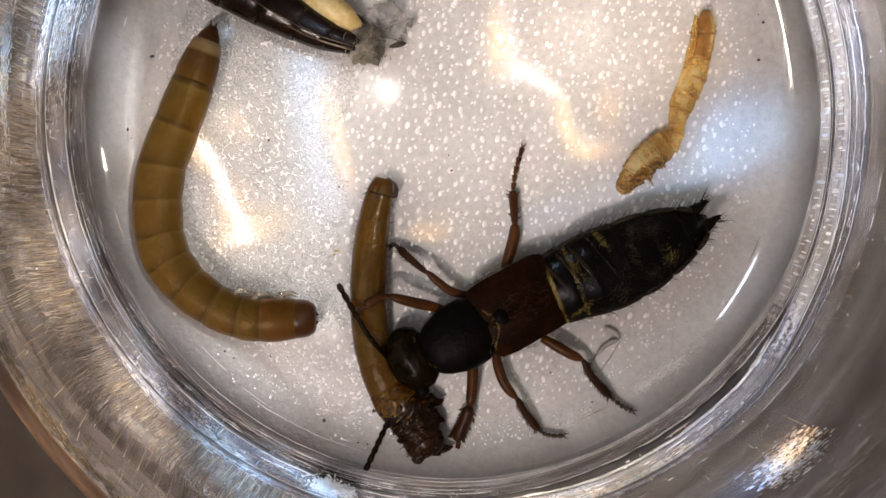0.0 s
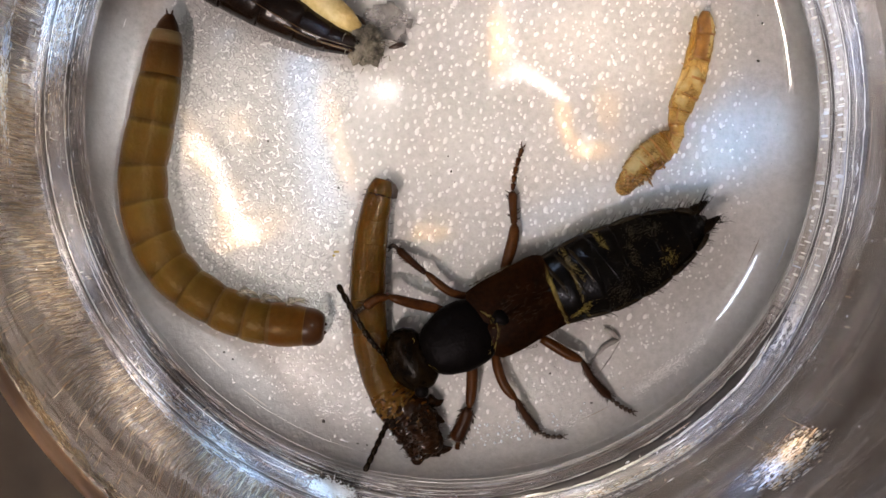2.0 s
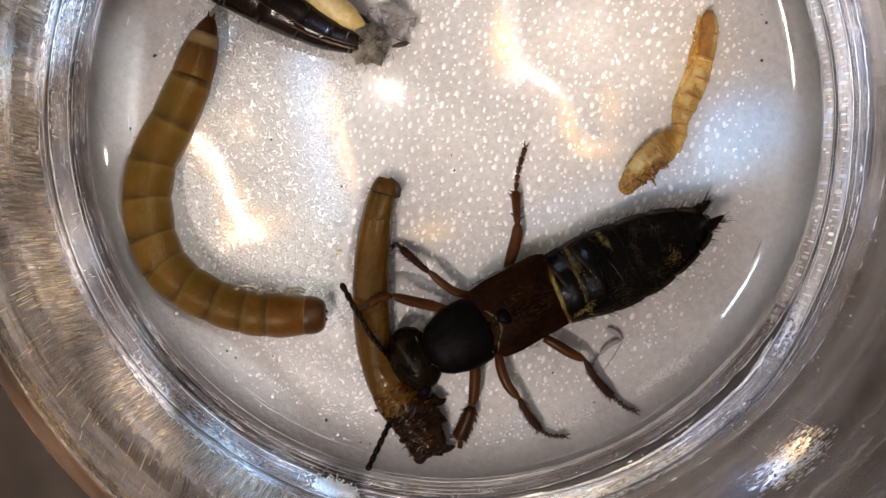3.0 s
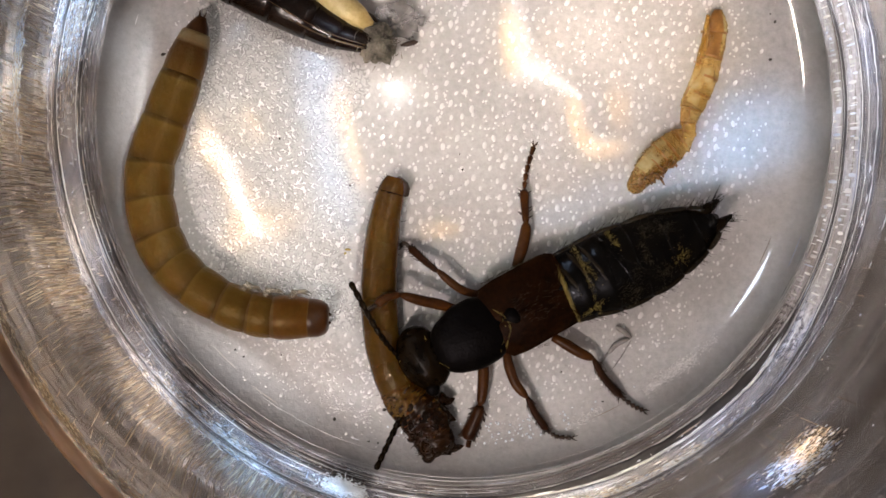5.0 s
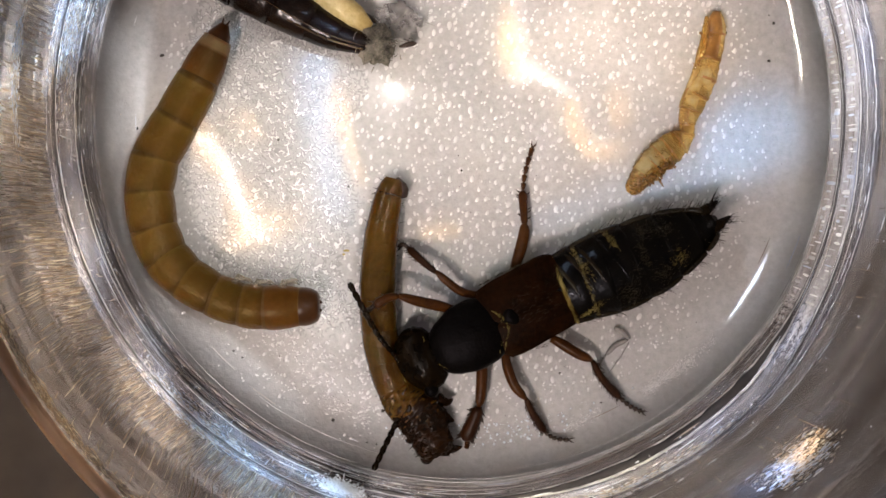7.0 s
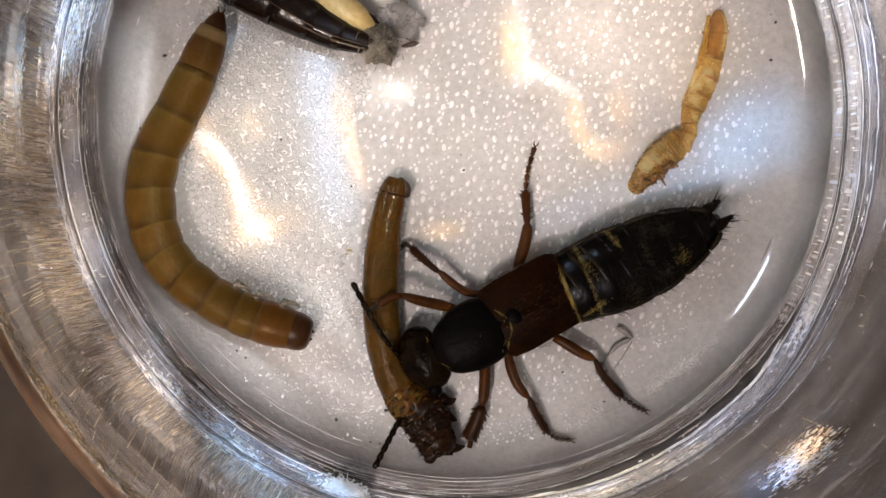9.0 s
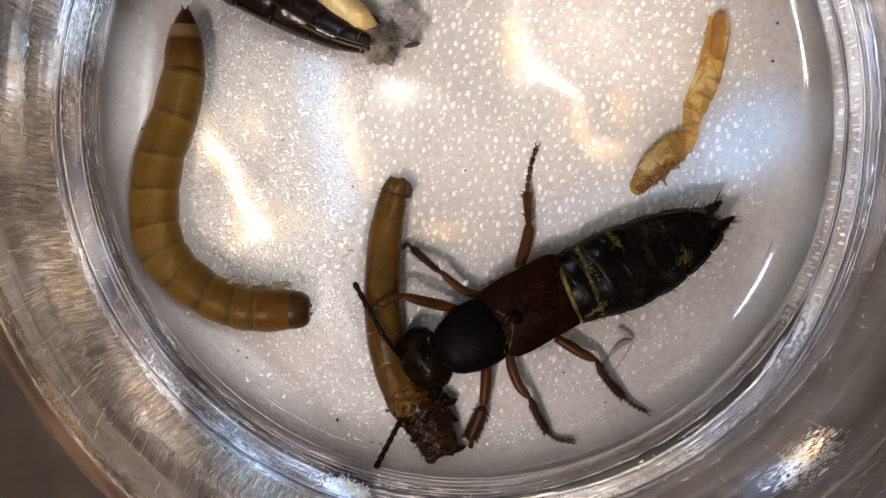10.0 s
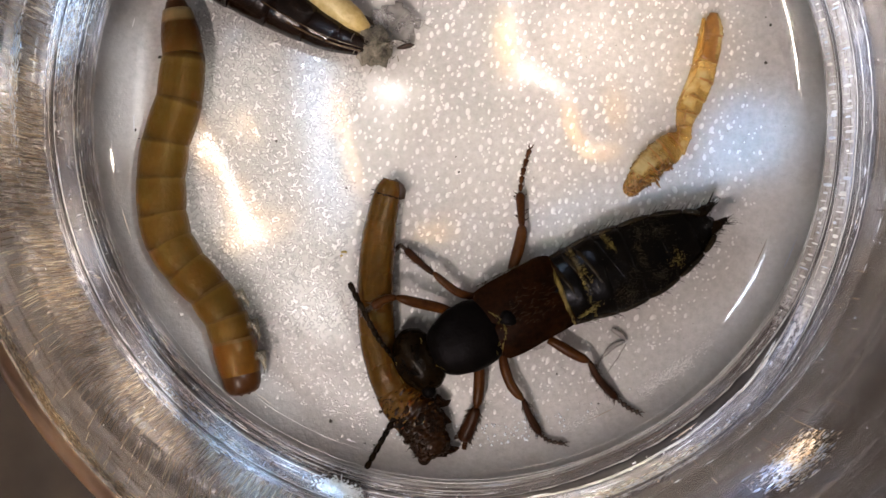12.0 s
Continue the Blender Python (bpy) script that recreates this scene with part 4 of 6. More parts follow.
# ---- mealworm ----
JOINTS = (0.0, 0.052, 0.152, 0.255, 0.355, 0.44, 0.525, 0.595, 0.668, 0.745, 0.815, 0.872, 0.952, 1.0)
GIRTH = ((0, 0.25), (0.02, 0.58), (0.052, 0.88), (0.10, 1.14), (0.155, 1.27), (0.255, 1.38), (0.36, 1.42), (0.5, 1.44), (0.6, 1.40), (0.7, 1.33),
         (0.8, 1.30), (0.9, 1.31), (0.95, 1.20), (0.985, 1.06), (1.0, 0.86))
LENGTH = 24.8
# seconds, then six points of the spine from tail to head, mm
START = (
    (0, -12.86, 12.95, -14.48, 8.46, -16.08, 3.91, -15.49, -0.77, -11.76, -3.79, -6.99, -3.97),
    (0.5, -13.75, 13.96, -14.66, 9.02, -16.05, 4.22, -15.48, -0.74, -11.50, -3.62, -6.47, -3.67),
    (1, -13.75, 12.94, -15.44, 8.36, -16.78, 3.69, -15.14, -0.95, -11.08, -3.59, -6.32, -4.81),
    (1.5, -12.69, 12.53, -14.93, 8.14, -16.80, 3.65, -15.23, -1.05, -11.17, -3.70, -6.30, -4.54),
)
SWING = (
    (1.7, -13.56, 13.31, -15.31, 8.65, -16.73, 3.87, -15.27, -0.84, -11.10, -3.58, -6.24, -4.54),
    (2, -15.35, 13.69, -16.12, 8.74, -16.99, 3.82, -15.49, -0.94, -11.37, -3.78, -6.44, -4.51),
    (2.2, -13.97, 12.36, -16.14, 7.99, -17.31, 3.30, -15.39, -1.22, -11.26, -3.83, -6.47, -4.74),
    (2.5, -12.39, 11.87, -15.20, 7.89, -17.15, 3.47, -15.66, -1.19, -11.51, -3.69, -6.66, -4.04),
    (3, -13.17, 13.42, -14.77, 8.61, -16.87, 3.99, -15.87, -0.97, -11.59, -3.55, -6.52, -3.81),
    (3.2, -14.36, 13.77, -15.20, 8.81, -16.93, 4.01, -15.84, -0.92, -11.62, -3.64, -6.54, -3.87),
)
CURL = (
    (4.8, -12.63, 12.75, -15.36, 8.59, -17.20, 3.96, -15.82, -0.76, -11.60, -3.41, -6.72, -4.12),
    (5, -14.16, 13.38, -15.79, 8.68, -17.31, 3.91, -15.95, -0.87, -11.80, -3.64, -6.84, -4.07),
    (5.3, -12.41, 11.59, -15.60, 7.90, -17.49, 3.41, -15.86, -1.17, -11.60, -3.63, -6.78, -4.22),
    (5.5, -11.28, 11.30, -14.79, 7.92, -17.27, 3.76, -16.04, -0.98, -11.87, -3.42, -6.97, -3.55),
    (5.8, -10.43, 11.31, -14.23, 8.20, -17.10, 4.25, -16.29, -0.55, -12.16, -3.14, -7.27, -2.77),
)
REST = (
    (6, -11.20, 12.51, -14.43, 8.74, -16.89, 4.45, -16.20, -0.47, -12.16, -3.17, -7.14, -2.94),
    (6.5, -13.24, 13.09, -15.15, 8.61, -17.12, 4.08, -15.97, -0.63, -11.83, -3.27, -6.95, -3.75),
    (7, -12.77, 13.00, -14.88, 8.67, -17.12, 4.31, -16.21, -0.49, -12.20, -3.14, -7.29, -3.30),
    (7.2, -12.47, 13.56, -14.68, 9.14, -16.92, 4.68, -16.24, -0.19, -12.20, -2.96, -7.20, -2.97),
)
STRETCH = (
    (8.8, -12.49, 12.98, -15.57, 9.14, -17.60, 4.63, -16.66, -0.20, -12.64, -3.07, -7.92, -4.40),
    (9, -13.17, 13.68, -15.08, 9.08, -17.22, 4.55, -16.53, -0.28, -12.63, -3.44, -8.01, -4.99),
    (9.3, -15.84, 14.22, -15.29, 9.35, -16.71, 4.56, -16.22, -0.27, -12.63, -3.69, -7.91, -4.89),
    (9.5, -16.03, 13.74, -15.95, 8.94, -17.14, 4.15, -16.26, -0.52, -12.62, -3.82, -7.92, -4.76),
    (10, -15.33, 13.86, -15.54, 9.07, -17.03, 4.47, -16.66, -0.21, -12.89, -3.20, -8.15, -3.51),
)
TURN = (
    (10.5, -14.74, 14.05, -15.52, 9.14, -17.05, 4.39, -16.55, -0.50, -12.62, -3.45, -7.65, -3.28),
    (11, -15.87, 14.48, -15.60, 9.65, -16.82, 4.89, -16.18, 0.16, -12.84, -3.43, -8.18, -4.49),
    (11.2, -15.84, 14.60, -15.71, 9.78, -16.80, 5.05, -16.23, 0.34, -13.05, -3.32, -8.96, -5.79),
    (11.5, -15.78, 14.84, -15.60, 9.94, -16.66, 5.17, -16.17, 0.38, -13.01, -3.40, -10.41, -7.43),
    (11.7, -15.69, 14.70, -15.38, 9.81, -16.57, 5.04, -15.97, 0.30, -12.85, -3.57, -11.47, -8.20),
    (12, -15.58, 14.93, -15.04, 9.98, -16.31, 5.19, -15.88, 0.41, -12.74, -3.53, -11.51, -8.26),
)
SPINES = START + SWING + CURL + REST + STRETCH + TURN


def spine_at(row, u):
    p = [(row[1 + 2 * k], row[2 + 2 * k], 0) for k in range(6)]
    return along(p, u)


def mealworm():
    ob = thing("mealworm", -15.0, 4.0, "live amber-brown mealworm curled on its side on the cup floor", "mealworm")
    pieces = []
    count = len(JOINTS) - 1
    for i in range(count):
        u0, u1 = JOINTS[i], JOINTS[i + 1]
        size = (u1 - u0) * LENGTH
        bm = bmesh.new()
        tail, head = i == 0, i == count - 1
        xs, ws = [], []
        # a barrel that slips a little way under the next one
        steps = 12
        for k in range(steps + 1):
            f = k / steps
            w = value(GIRTH, u0 + (u1 - u0) * f)
            if not tail:
                notch = 0.08 if i < 7 else 0.12
                w *= 1.005 - notch + notch * math.sin(math.pi * f ** 0.85) ** 0.7
            xs.append(-0.13 * size * (not tail) + size * (1.1 if tail else 1.26 if not head else 1.13) * f)
            ws.append(w if not (head and k == steps) else 0.62)
        loft(bm, [(x, 0, 0) for x in xs], ws, [w * 0.98 for w in ws], n=24, seed=i,
             band=lambda a, k, i=i: 2 if i > 8 and a == 1 else 4 if i == 1 else 3 if i == 11 else 1 if i in (0, 12) else 0)
        name = "tail_segment" if tail else "head" if head else "body_segment"
        seg = part(name, bm, [WORM, WORM_DARK, WORM_PALE, WORM_RED, WORM_TAIL], ob, "dark brown head capsule" if head else "dark pointed tail" if tail else "")
        if tail:
            for s in (-1, 1):
                b2 = bmesh.new()
                hair(b2, (0.12, s * 0.1, 0.05), (-1, s * 0.25, 0.3), 0.45, 0.09, n=6)
                part("tail_hook", b2, WORM_DARK, seg)
        if head:
            for s in (-1, 1):
                b2 = bmesh.new()
                hair(b2, (size * 0.75, s * 0.75, 0.2), (1, s * 0.5, 0.1), 0.22, 0.05, n=5)
                part("antenna", b2, WORM_DARK, seg)
                b2 = bmesh.new()
                hair(b2, (size * 0.95, s * 0.25, -0.1), (1, -s * 0.2, -0.1), 0.2, 0.16, n=6)
                part("mandible", b2, WORM_DARK, seg)
        if i in (9, 10, 11):
            # two short jointed legs on the belly, which faces the inside of the curl
            for s in (-1, 1):
                b2 = bmesh.new()
                g = value(GIRTH, (u0 + u1) / 2)
                a = Vector((size * 0.55, g * 0.86, s * 0.42))
                c = a + Vector((0.05 + 0.12 * s, 0.36, s * 0.15))
                d = c + Vector((0.62, 0.04 + 0.08 * s, -0.05))
                e = d + Vector((0.36, -0.18, -0.12))
                loft(b2, [a, a.lerp(c, 0.5), c, c.lerp(d, 0.6), d, e], [0.24, 0.22, 0.17, 0.13, 0.09, 0.02], n=8)
                part("leg", b2, WORM_LEG, seg, "pale translucent leg")
        pieces.append((seg, u0, u1))
    return ob, pieces


WORM_THING, WORM_PIECES = mealworm()


def crawl(ob, pieces):
    base_x, base_y = -15.0, 4.0
    for seg, u0, u1 in pieces:
        rows = []
        for row in SPINES:
            a, b = spine_at(row, u0), spine_at(row, u1)
            yaw = math.degrees(math.atan2(b.y - a.y, b.x - a.x))
            rows.append((row[0], pose((a.x - base_x) * MM, (a.y - base_y) * MM, 1.46 * MM, 0, 0, yaw)))
        walk(seg, rows)


# ---- rove beetle ----
BX, BY = (3.77, -3.87)
beetle = thing("rove_beetle", BX, BY, "large black and red-brown rove beetle feeding on a larva", "beetle")


def loc(p, z):
    return Vector((p[0] - BX, p[1] - BY, z))


def body_piece(name, a, b, z, widths, heights, mats, label="", n=28, band=None, power=1.0, rough=0.0, seed=0):
    """A rounded body part from a to b (plan, mm); widths and heights as ((u, half size), ...)."""
    bm = bmesh.new()
    a, b = loc(a, z), loc(b, z)
    steps = 14
    us = [0.5 - 0.5 * math.cos(math.pi * k / steps) for k in range(steps + 1)]
    loft(bm, [a.lerp(b, u) for u in us], [value(widths, u) for u in us], [value(heights, u) for u in us], n=n, band=band, power=power, rough=rough, seed=seed)
    return part(name, bm, mats, beetle, label)


head = body_piece("head", (-0.36, -5.72), (-2.64, -6.98), 1.7,
                  ((0, 0.9), (0.10, 1.55), (0.3, 1.92), (0.55, 1.95), (0.8, 1.55), (0.95, 0.95), (1, 0.4)),
                  ((0, 0.45), (0.3, 1.0), (0.6, 1.0), (1, 0.3)), HEAD, "broad black head", power=0.92)
pronotum = body_piece("pronotum", (3.21, -3.96), (-0.68, -6.19), 2.0,
                      ((0, 0.7), (0.05, 1.35), (0.14, 1.75), (0.3, 2.0), (0.55, 2.02), (0.85, 1.55), (0.96, 1.1), (1, 0.6)),
                      ((0, 0.5), (0.2, 0.95), (0.5, 1.02), (0.85, 0.85), (1, 0.4)), BLACK, "glossy black rounded shield", power=0.95)
body_piece("neck", (0.03, -5.76), (-1.04, -6.34), 1.7, ((0, 0.8), (1, 0.8)), ((0, 0.6), (1, 0.6)), HEAD)
body_piece("collar", (3.54, -4.26), (2.73, -4.78), 1.75, ((0, 1.35), (0.5, 1.45), (1, 1.2)), ((0, 0.8), (1, 0.75)), GOLD, "gold-haired collar")

# wing cases: two shells that meet along a seam
for s in (-1, 1):
    bm = bmesh.new()
    a, b = loc((2.46, -4.48), 1.75), loc((6.94, -2.01), 1.75)
    d = (b - a).normalized()
    side = Vector((-d.y, d.x, 0))
    steps, n = 14, 12
    grid = []
    for i in range(steps + 1):
        u = i / steps
        w = value(((0, 1.75), (0.06, 2.15), (0.25, 2.28), (0.5, 2.25), (0.85, 2.24), (0.96, 2.12), (1, 1.95)), u)
        row = []
        for k in range(n + 1):
            v = k / n
            lift = 1.12 * math.sqrt(max(0.0, 1 - (v * 0.97) ** 2.4)) - 0.12 * math.exp(-(v / 0.05) ** 2)
            p = a.lerp(b, u + 0.05 * (1 - v) * (u - 0.5)) + side * s * (0.015 + v * w) + Vector((0, 0, lift * (0.82 + 0.18 * math.sin(math.pi * min(1, u * 1.1)))))
            row.append(bm.verts.new(p * MM))
        grid.append(row)
    for i in range(steps):
        for k in range(n):
            bm.faces.new((grid[i][k], grid[i + 1][k], grid[i + 1][k + 1], grid[i][k + 1]))
    bmesh.ops.solidify(bm, geom=bm.faces[:], thickness=0.12 * MM)
    part("wing_case", bm, ELYTRON, beetle, "short dark red-brown wing case")
bm = bmesh.new()
p = loc((3.57, -3.80), 2.82)
loft(bm, [p + Vector((-0.3, 0.15, -0.1)), p, p + Vector((0.4, -0.22, -0.02)), p + Vector((0.7, -0.38, -0.1))], [0.42, 0.46, 0.3, 0.05], [0.12, 0.16, 0.12, 0.03], n=10)
part("scutellum", bm, BLACK, beetle, "small black plate between the wing cases")
body_piece("thorax", (2.87, -4.54), (7.05, -2.32), 1.25, ((0, 1.4), (0.5, 2.0), (1, 1.95)), ((0, 0.7), (0.5, 1.0), (1, 0.9)), ELYTRON)

rng = random.Random(77)
bm = bmesh.new()
a, b = loc((2.83, -4.28), 0), loc((6.63, -2.16), 0)
d = (b - a).normalized()
side = Vector((-d.y, d.x, 0))
for _ in range(420):
    u, v = rng.random(), rng.uniform(-0.95, 0.95)
    lift = 1.75 + 1.12 * math.sqrt(max(0.0, 1 - (abs(v) * 0.97) ** 2.4)) * (0.82 + 0.18 * math.sin(math.pi * min(1, u * 1.1)))
    hair(bm, a.lerp(b, u) + side * v * 2.0 + Vector((0, 0, lift + 0.02)), d + side * rng.uniform(-0.3, 0.3) + Vector((0, 0, 0.06)), rng.uniform(0.15, 0.3), 0.008)
part("wing_case_down", bm, WING_HAIR, beetle, "fine brown hair on the wing cases")

# abdomen: overlapping rings
ABD = ((6.22, -2.57), (8.31, -1.69), (10.56, -0.81), (12.80, 0.32), (14.66, 1.29), (15.35, 1.77))
ABD_W = ((0, 2.0), (0.12, 2.22), (0.3, 2.50), (0.5, 2.32), (0.62, 1.98), (0.74, 1.46), (0.86, 0.88), (0.95, 0.5), (1, 0.2))
CUTS = (0.03, 0.15, 0.28, 0.42, 0.58, 0.74, 0.88, 1.0)


def abdomen_ring(i):
    u0, u1 = CUTS[i], CUTS[i + 1]
    bm = bmesh.new()
    pts, ws = [], []
    for k in range(9):
        u = u0 - 0.015 + (u1 - u0 + 0.03) * k / 8
        p = along([(*q, 0) for q in ABD], min(u, 1))
        pts.append(Vector((p.x - BX, p.y - BY, 1.5 + 0.85 * u)))
        flare = 0.97 + 0.05 * (k / 8) ** 2 if i < 6 else 1.0
        ws.append(value(ABD_W, u) * flare * (0.96 if k == 8 else 1))
    loft(bm, pts, ws, [w * 0.5 + 0.12 for w in ws], n=28, rough=0.006, seed=i, band=lambda a, k: 0)
    seg = part("abdomen_segment", bm, ABDOMEN, beetle)
    if i < 6:
        for s in (-1, 1):
            b2 = bmesh.new()
            rim = []
            for k in range(6):
                u = u0 + (u1 - u0) * (0.05 + 0.95 * k / 5)
                c, c2 = along([(*q, 0) for q in ABD], u), along([(*q, 0) for q in ABD], min(1, u + 0.02))
                dd = Vector((c2.x - c.x, c2.y - c.y, 0)).normalized()
                rim.append(Vector((c.x - BX, c.y - BY, 1.75 + 1.1 * u)) + Vector((-dd.y, dd.x, 0)) * s * value(ABD_W, u) * 0.93)
            loft(b2, rim, [0.10, 0.16, 0.17, 0.17, 0.16, 0.12], [0.10, 0.2, 0.22, 0.22, 0.2, 0.1], n=8)
            part("side_plate", b2, BRONZE, seg)
    # golden hair rows on the hind edge and loose bristles at the flanks
    rng = random.Random(40 + i)
    tuft, dark = bmesh.new(), bmesh.new()
    mid = along([(*q, 0) for q in ABD], u0 + 0.01)
    nxt = along([(*q, 0) for q in ABD], u1)
    d = Vector((nxt.x - mid.x, nxt.y - mid.y, 0)).normalized()
    side = Vector((-d.y, d.x, 0))
    w = value(ABD_W, u0)
    count = (340, 170, 90, 40, 24, 12, 4)[i]
    clumps = [rng.uniform(-0.9, 0.9) for _ in range(4)]
    for _ in range(count):
        v = rng.uniform(-0.93, 0.93) if i < 2 else max(-0.95, min(0.95, rng.choice(clumps) + rng.gauss(0, 0.12)))
        z = 1.52 + 1.1 * u0 + (w * 0.5 + 0.14) * math.sqrt(1 - v * v) + 0.02
        q = Vector((mid.x - BX, mid.y - BY, z)) + side * v * w + d * (rng.uniform(-0.05, 0.12) if i < 2 else rng.uniform(-0.1, 0.9))
        hair(tuft, q, (d if i else side * rng.choice((-1, 1)) + d * 0.5) + side * rng.uniform(-0.25, 0.25) + Vector((0, 0, 0.03)), *((rng.uniform(0.2, 0.42), 0.009) if i == 0 else (rng.uniform(0.08, 0.2), 0.006)), 0.05)
    part("hair_fringe", tuft, GOLD if i < 2 else GOLD_DIM, seg, "golden hair fringe")
    end = value(ABD_W, u1 - 0.02)
    for _ in range(10 + 4 * i):
        s = rng.choice((-1, 1))
        f = rng.random()
        c = along([(*q, 0) for q in ABD], u0 + (u1 - u0) * f)
        w = value(ABD_W, u0 + (u1 - u0) * f)
        q = Vector((c.x - BX, c.y - BY, 1.35 + 1.1 * u0)) + side * s * w * 0.97
        hair(dark, q, d * 1.0 + side * s * rng.uniform(0.4, 1.0) + Vector((0, 0, rng.uniform(-0.2, 0.3))), rng.uniform(0.3, 0.75), 0.02, 0.1)
    part("bristle_fringe", dark, SPINE, seg, "dark bristles")
    return d, side


for i in range(7):
    d, side = abdomen_ring(i)


def abdomen_top(p):
    """The height of the abdomen's back over a plan point."""
    best = min(range(41), key=lambda k: (along([(*q, 0) for q in ABD], k / 40) - Vector((*p, 0))).length)
    u = best / 40
    off = (along([(*q, 0) for q in ABD], u) - Vector((*p, 0))).length
    w = value(ABD_W, u)
    return 1.5 + 0.85 * u + (w * 0.5 + 0.13) * math.sqrt(max(0.05, 1 - (off / w) ** 2)) + 0.03


for k, (p, count, along_d, across) in enumerate((((9.27, 0.54), 46, 0.10, 0.36), ((10.97, 0.92), 36, 0.16, 0.3), ((11.35, 1.15), 40, 0.35, 0.22), ((13.24, -0.45), 40, 0.28, 0.28),
                                               ((8.33, -3.46), 50, 0.5, 0.08), ((7.74, -0.93), 40, 0.10, 0.6), ((10.68, -1.40), 30, 0.3, 0.3), ((12.2, 1.1), 60, 0.3, 0.25),
                                               ((11.05, 0.0), 30, 0.12, 0.3), ((11.3, -0.7), 30, 0.12, 0.3), ((10.63, -2.4), 70, 0.35, 0.3), ((12.33, -1.3), 60, 0.35, 0.35))):
    rng = random.Random(500 + k)
    bm = bmesh.new()
    for _ in range(count * 3):
        q = Vector((*p, 0)) + d * rng.gauss(0, along_d) + side * rng.gauss(0, across)
        hair(bm, (q.x - BX, q.y - BY, abdomen_top((q.x, q.y))), d + side * rng.uniform(-0.5, 0.5) + Vector((0, 0, 0.1)), rng.uniform(0.05, 0.13), 0.0075, 0.05)
    part("hair_patch", bm, GOLD if k in (0, 3, 4, 5) else GOLD_DIM, beetle, "patch of golden hair")
for u in (0.09, 0.165, 0.235, 0.335):
    bm = bmesh.new()
    c = along([(*q, 0) for q in ABD], u)
    w = value(ABD_W, u)
    line = []
    for k in range(13):
        v = -0.86 + 1.72 * k / 12
        q = c + side * v * w
        line.append(Vector((q.x - BX, q.y - BY, 1.5 + 0.85 * u + (w * 0.5 + 0.12) * math.sqrt(1 - v * v))) + d * 0.15 * (1 - v * v))
    loft(bm, line, [0.04] + [0.13] * 11 + [0.04], [0.02] + [0.045] * 11 + [0.02], n=8, rough=0.3, seed=int(u * 1000))
    part("cross_ridge", bm, BRONZE if u < 0.25 else ABDOMEN, beetle)
for s, p in ((1, (14.71, 2.13)), (-1, (15.42, 1.26))):
    bm = bmesh.new()
    q = loc(p, 2.25)
    loft(bm, [q - d * 1.7, q - d * 0.6, q + d * 0.3, q + d * 1.0], [0.36, 0.42, 0.32, 0.10], n=9)
    rng = random.Random(7 + s)
    for _ in range(60):
        hair(bm, q + d * rng.uniform(-0.9, 0.8) + side * rng.uniform(-0.3, 0.3), d + side * (s * rng.uniform(-0.1, 0.7)), rng.uniform(0.4, 1.1), 0.02, 0.1)
    part("tail_style", bm, HEAD, beetle, "bristly black tail prong")


def leg(femur, tibia, tarsus, zs, widths, spines=14, seed=0, teeth=0.0, dark=False):
    """A jointed leg: femur, tibia and tarsus as plan points, with heights at hip, knee, ankle and claw."""
    hip, knee, ankle, claw = zs
    bm = bmesh.new()
    pts = [loc(p, hip + (knee - hip) * i / (len(femur) - 1)) for i, p in enumerate(femur)]
    m = 9
    line = [along(pts, k / m) for k in range(m + 1)]
    loft(bm, line, [widths[0] * value(((0, 0.75), (0.35, 1.0), (0.75, 0.92), (0.93, 0.72), (1, 0.4)), k / m) for k in range(m + 1)], n=12)
    top = part("leg", bm, LEG, beetle)
    origin = pts[-1]
    rng = random.Random(seed)
    bm = bmesh.new()
    pts = [loc(p, knee + (ankle - knee) * i / (len(tibia) - 1)) - origin for i, p in enumerate(tibia)]
    line = [along(pts, k / m) for k in range(m + 1)]
    loft(bm, line, [widths[1] * value(((0, 0.5), (0.1, 0.8), (0.6, 1.0), (0.95, 1.15), (1, 0.6)), k / m) for k in range(m + 1)], n=10)
    t = part("tibia", bm, TIBIA if dark else LEG, top)
    t.location = origin * MM
    bm = bmesh.new()
    for k in range(spines):
        u = rng.uniform(0.1, 1.0)
        q = along(pts, u)
        d = (along(pts, 1.0) - along(pts, 0.0)).normalized()
        a = Vector((-d.y, d.x, 0)) * rng.choice((-1, 1)) * (1 + teeth)
        hair(bm, q + a.normalized() * widths[1] * 0.7, d + a * rng.uniform(0.5, 1.1) + Vector((0, 0, rng.uniform(-0.3, 0.5))), rng.uniform(0.2, 0.4), (0.028 if spines < 100 else 0.016) + 0.03 * teeth, 0.0)
    s = part("tibial_comb", bm, SPINE, top)
    s.location = origin * MM
    bm = bmesh.new()
    pts = [loc(p, ankle + (claw - ankle) * i / (len(tarsus) - 1)) - origin for i, p in enumerate(tarsus)]
    joints = 5
    for j in range(joints):
        a, b = along(pts, j / joints), along(pts, (j + 0.92) / joints)
        loft(bm, [a, a.lerp(b, 0.4), a.lerp(b, 0.85), b], [widths[2] * 0.6, widths[2], widths[2] * 1.25, widths[2] * 0.5], n=8)
        d = (b - a).normalized()
        for sd in (-1, 1):
            hair(bm, b, d + Vector((-d.y, d.x, 0)) * sd * 0.9, 0.3, 0.03)
    d = (along(pts, 1.0) - along(pts, 0.85)).normalized()
    for sd in (-1, 1):
        hair(bm, along(pts, 0.98), d + Vector((-d.y, d.x, 0)) * sd * 0.7, 0.42, 0.05, 0.25 * sd)
    f = part("tarsus", bm, SPINE if teeth < 0.5 else LEG, top)
    f.location = origin * MM
    return top, t, s, f, origin


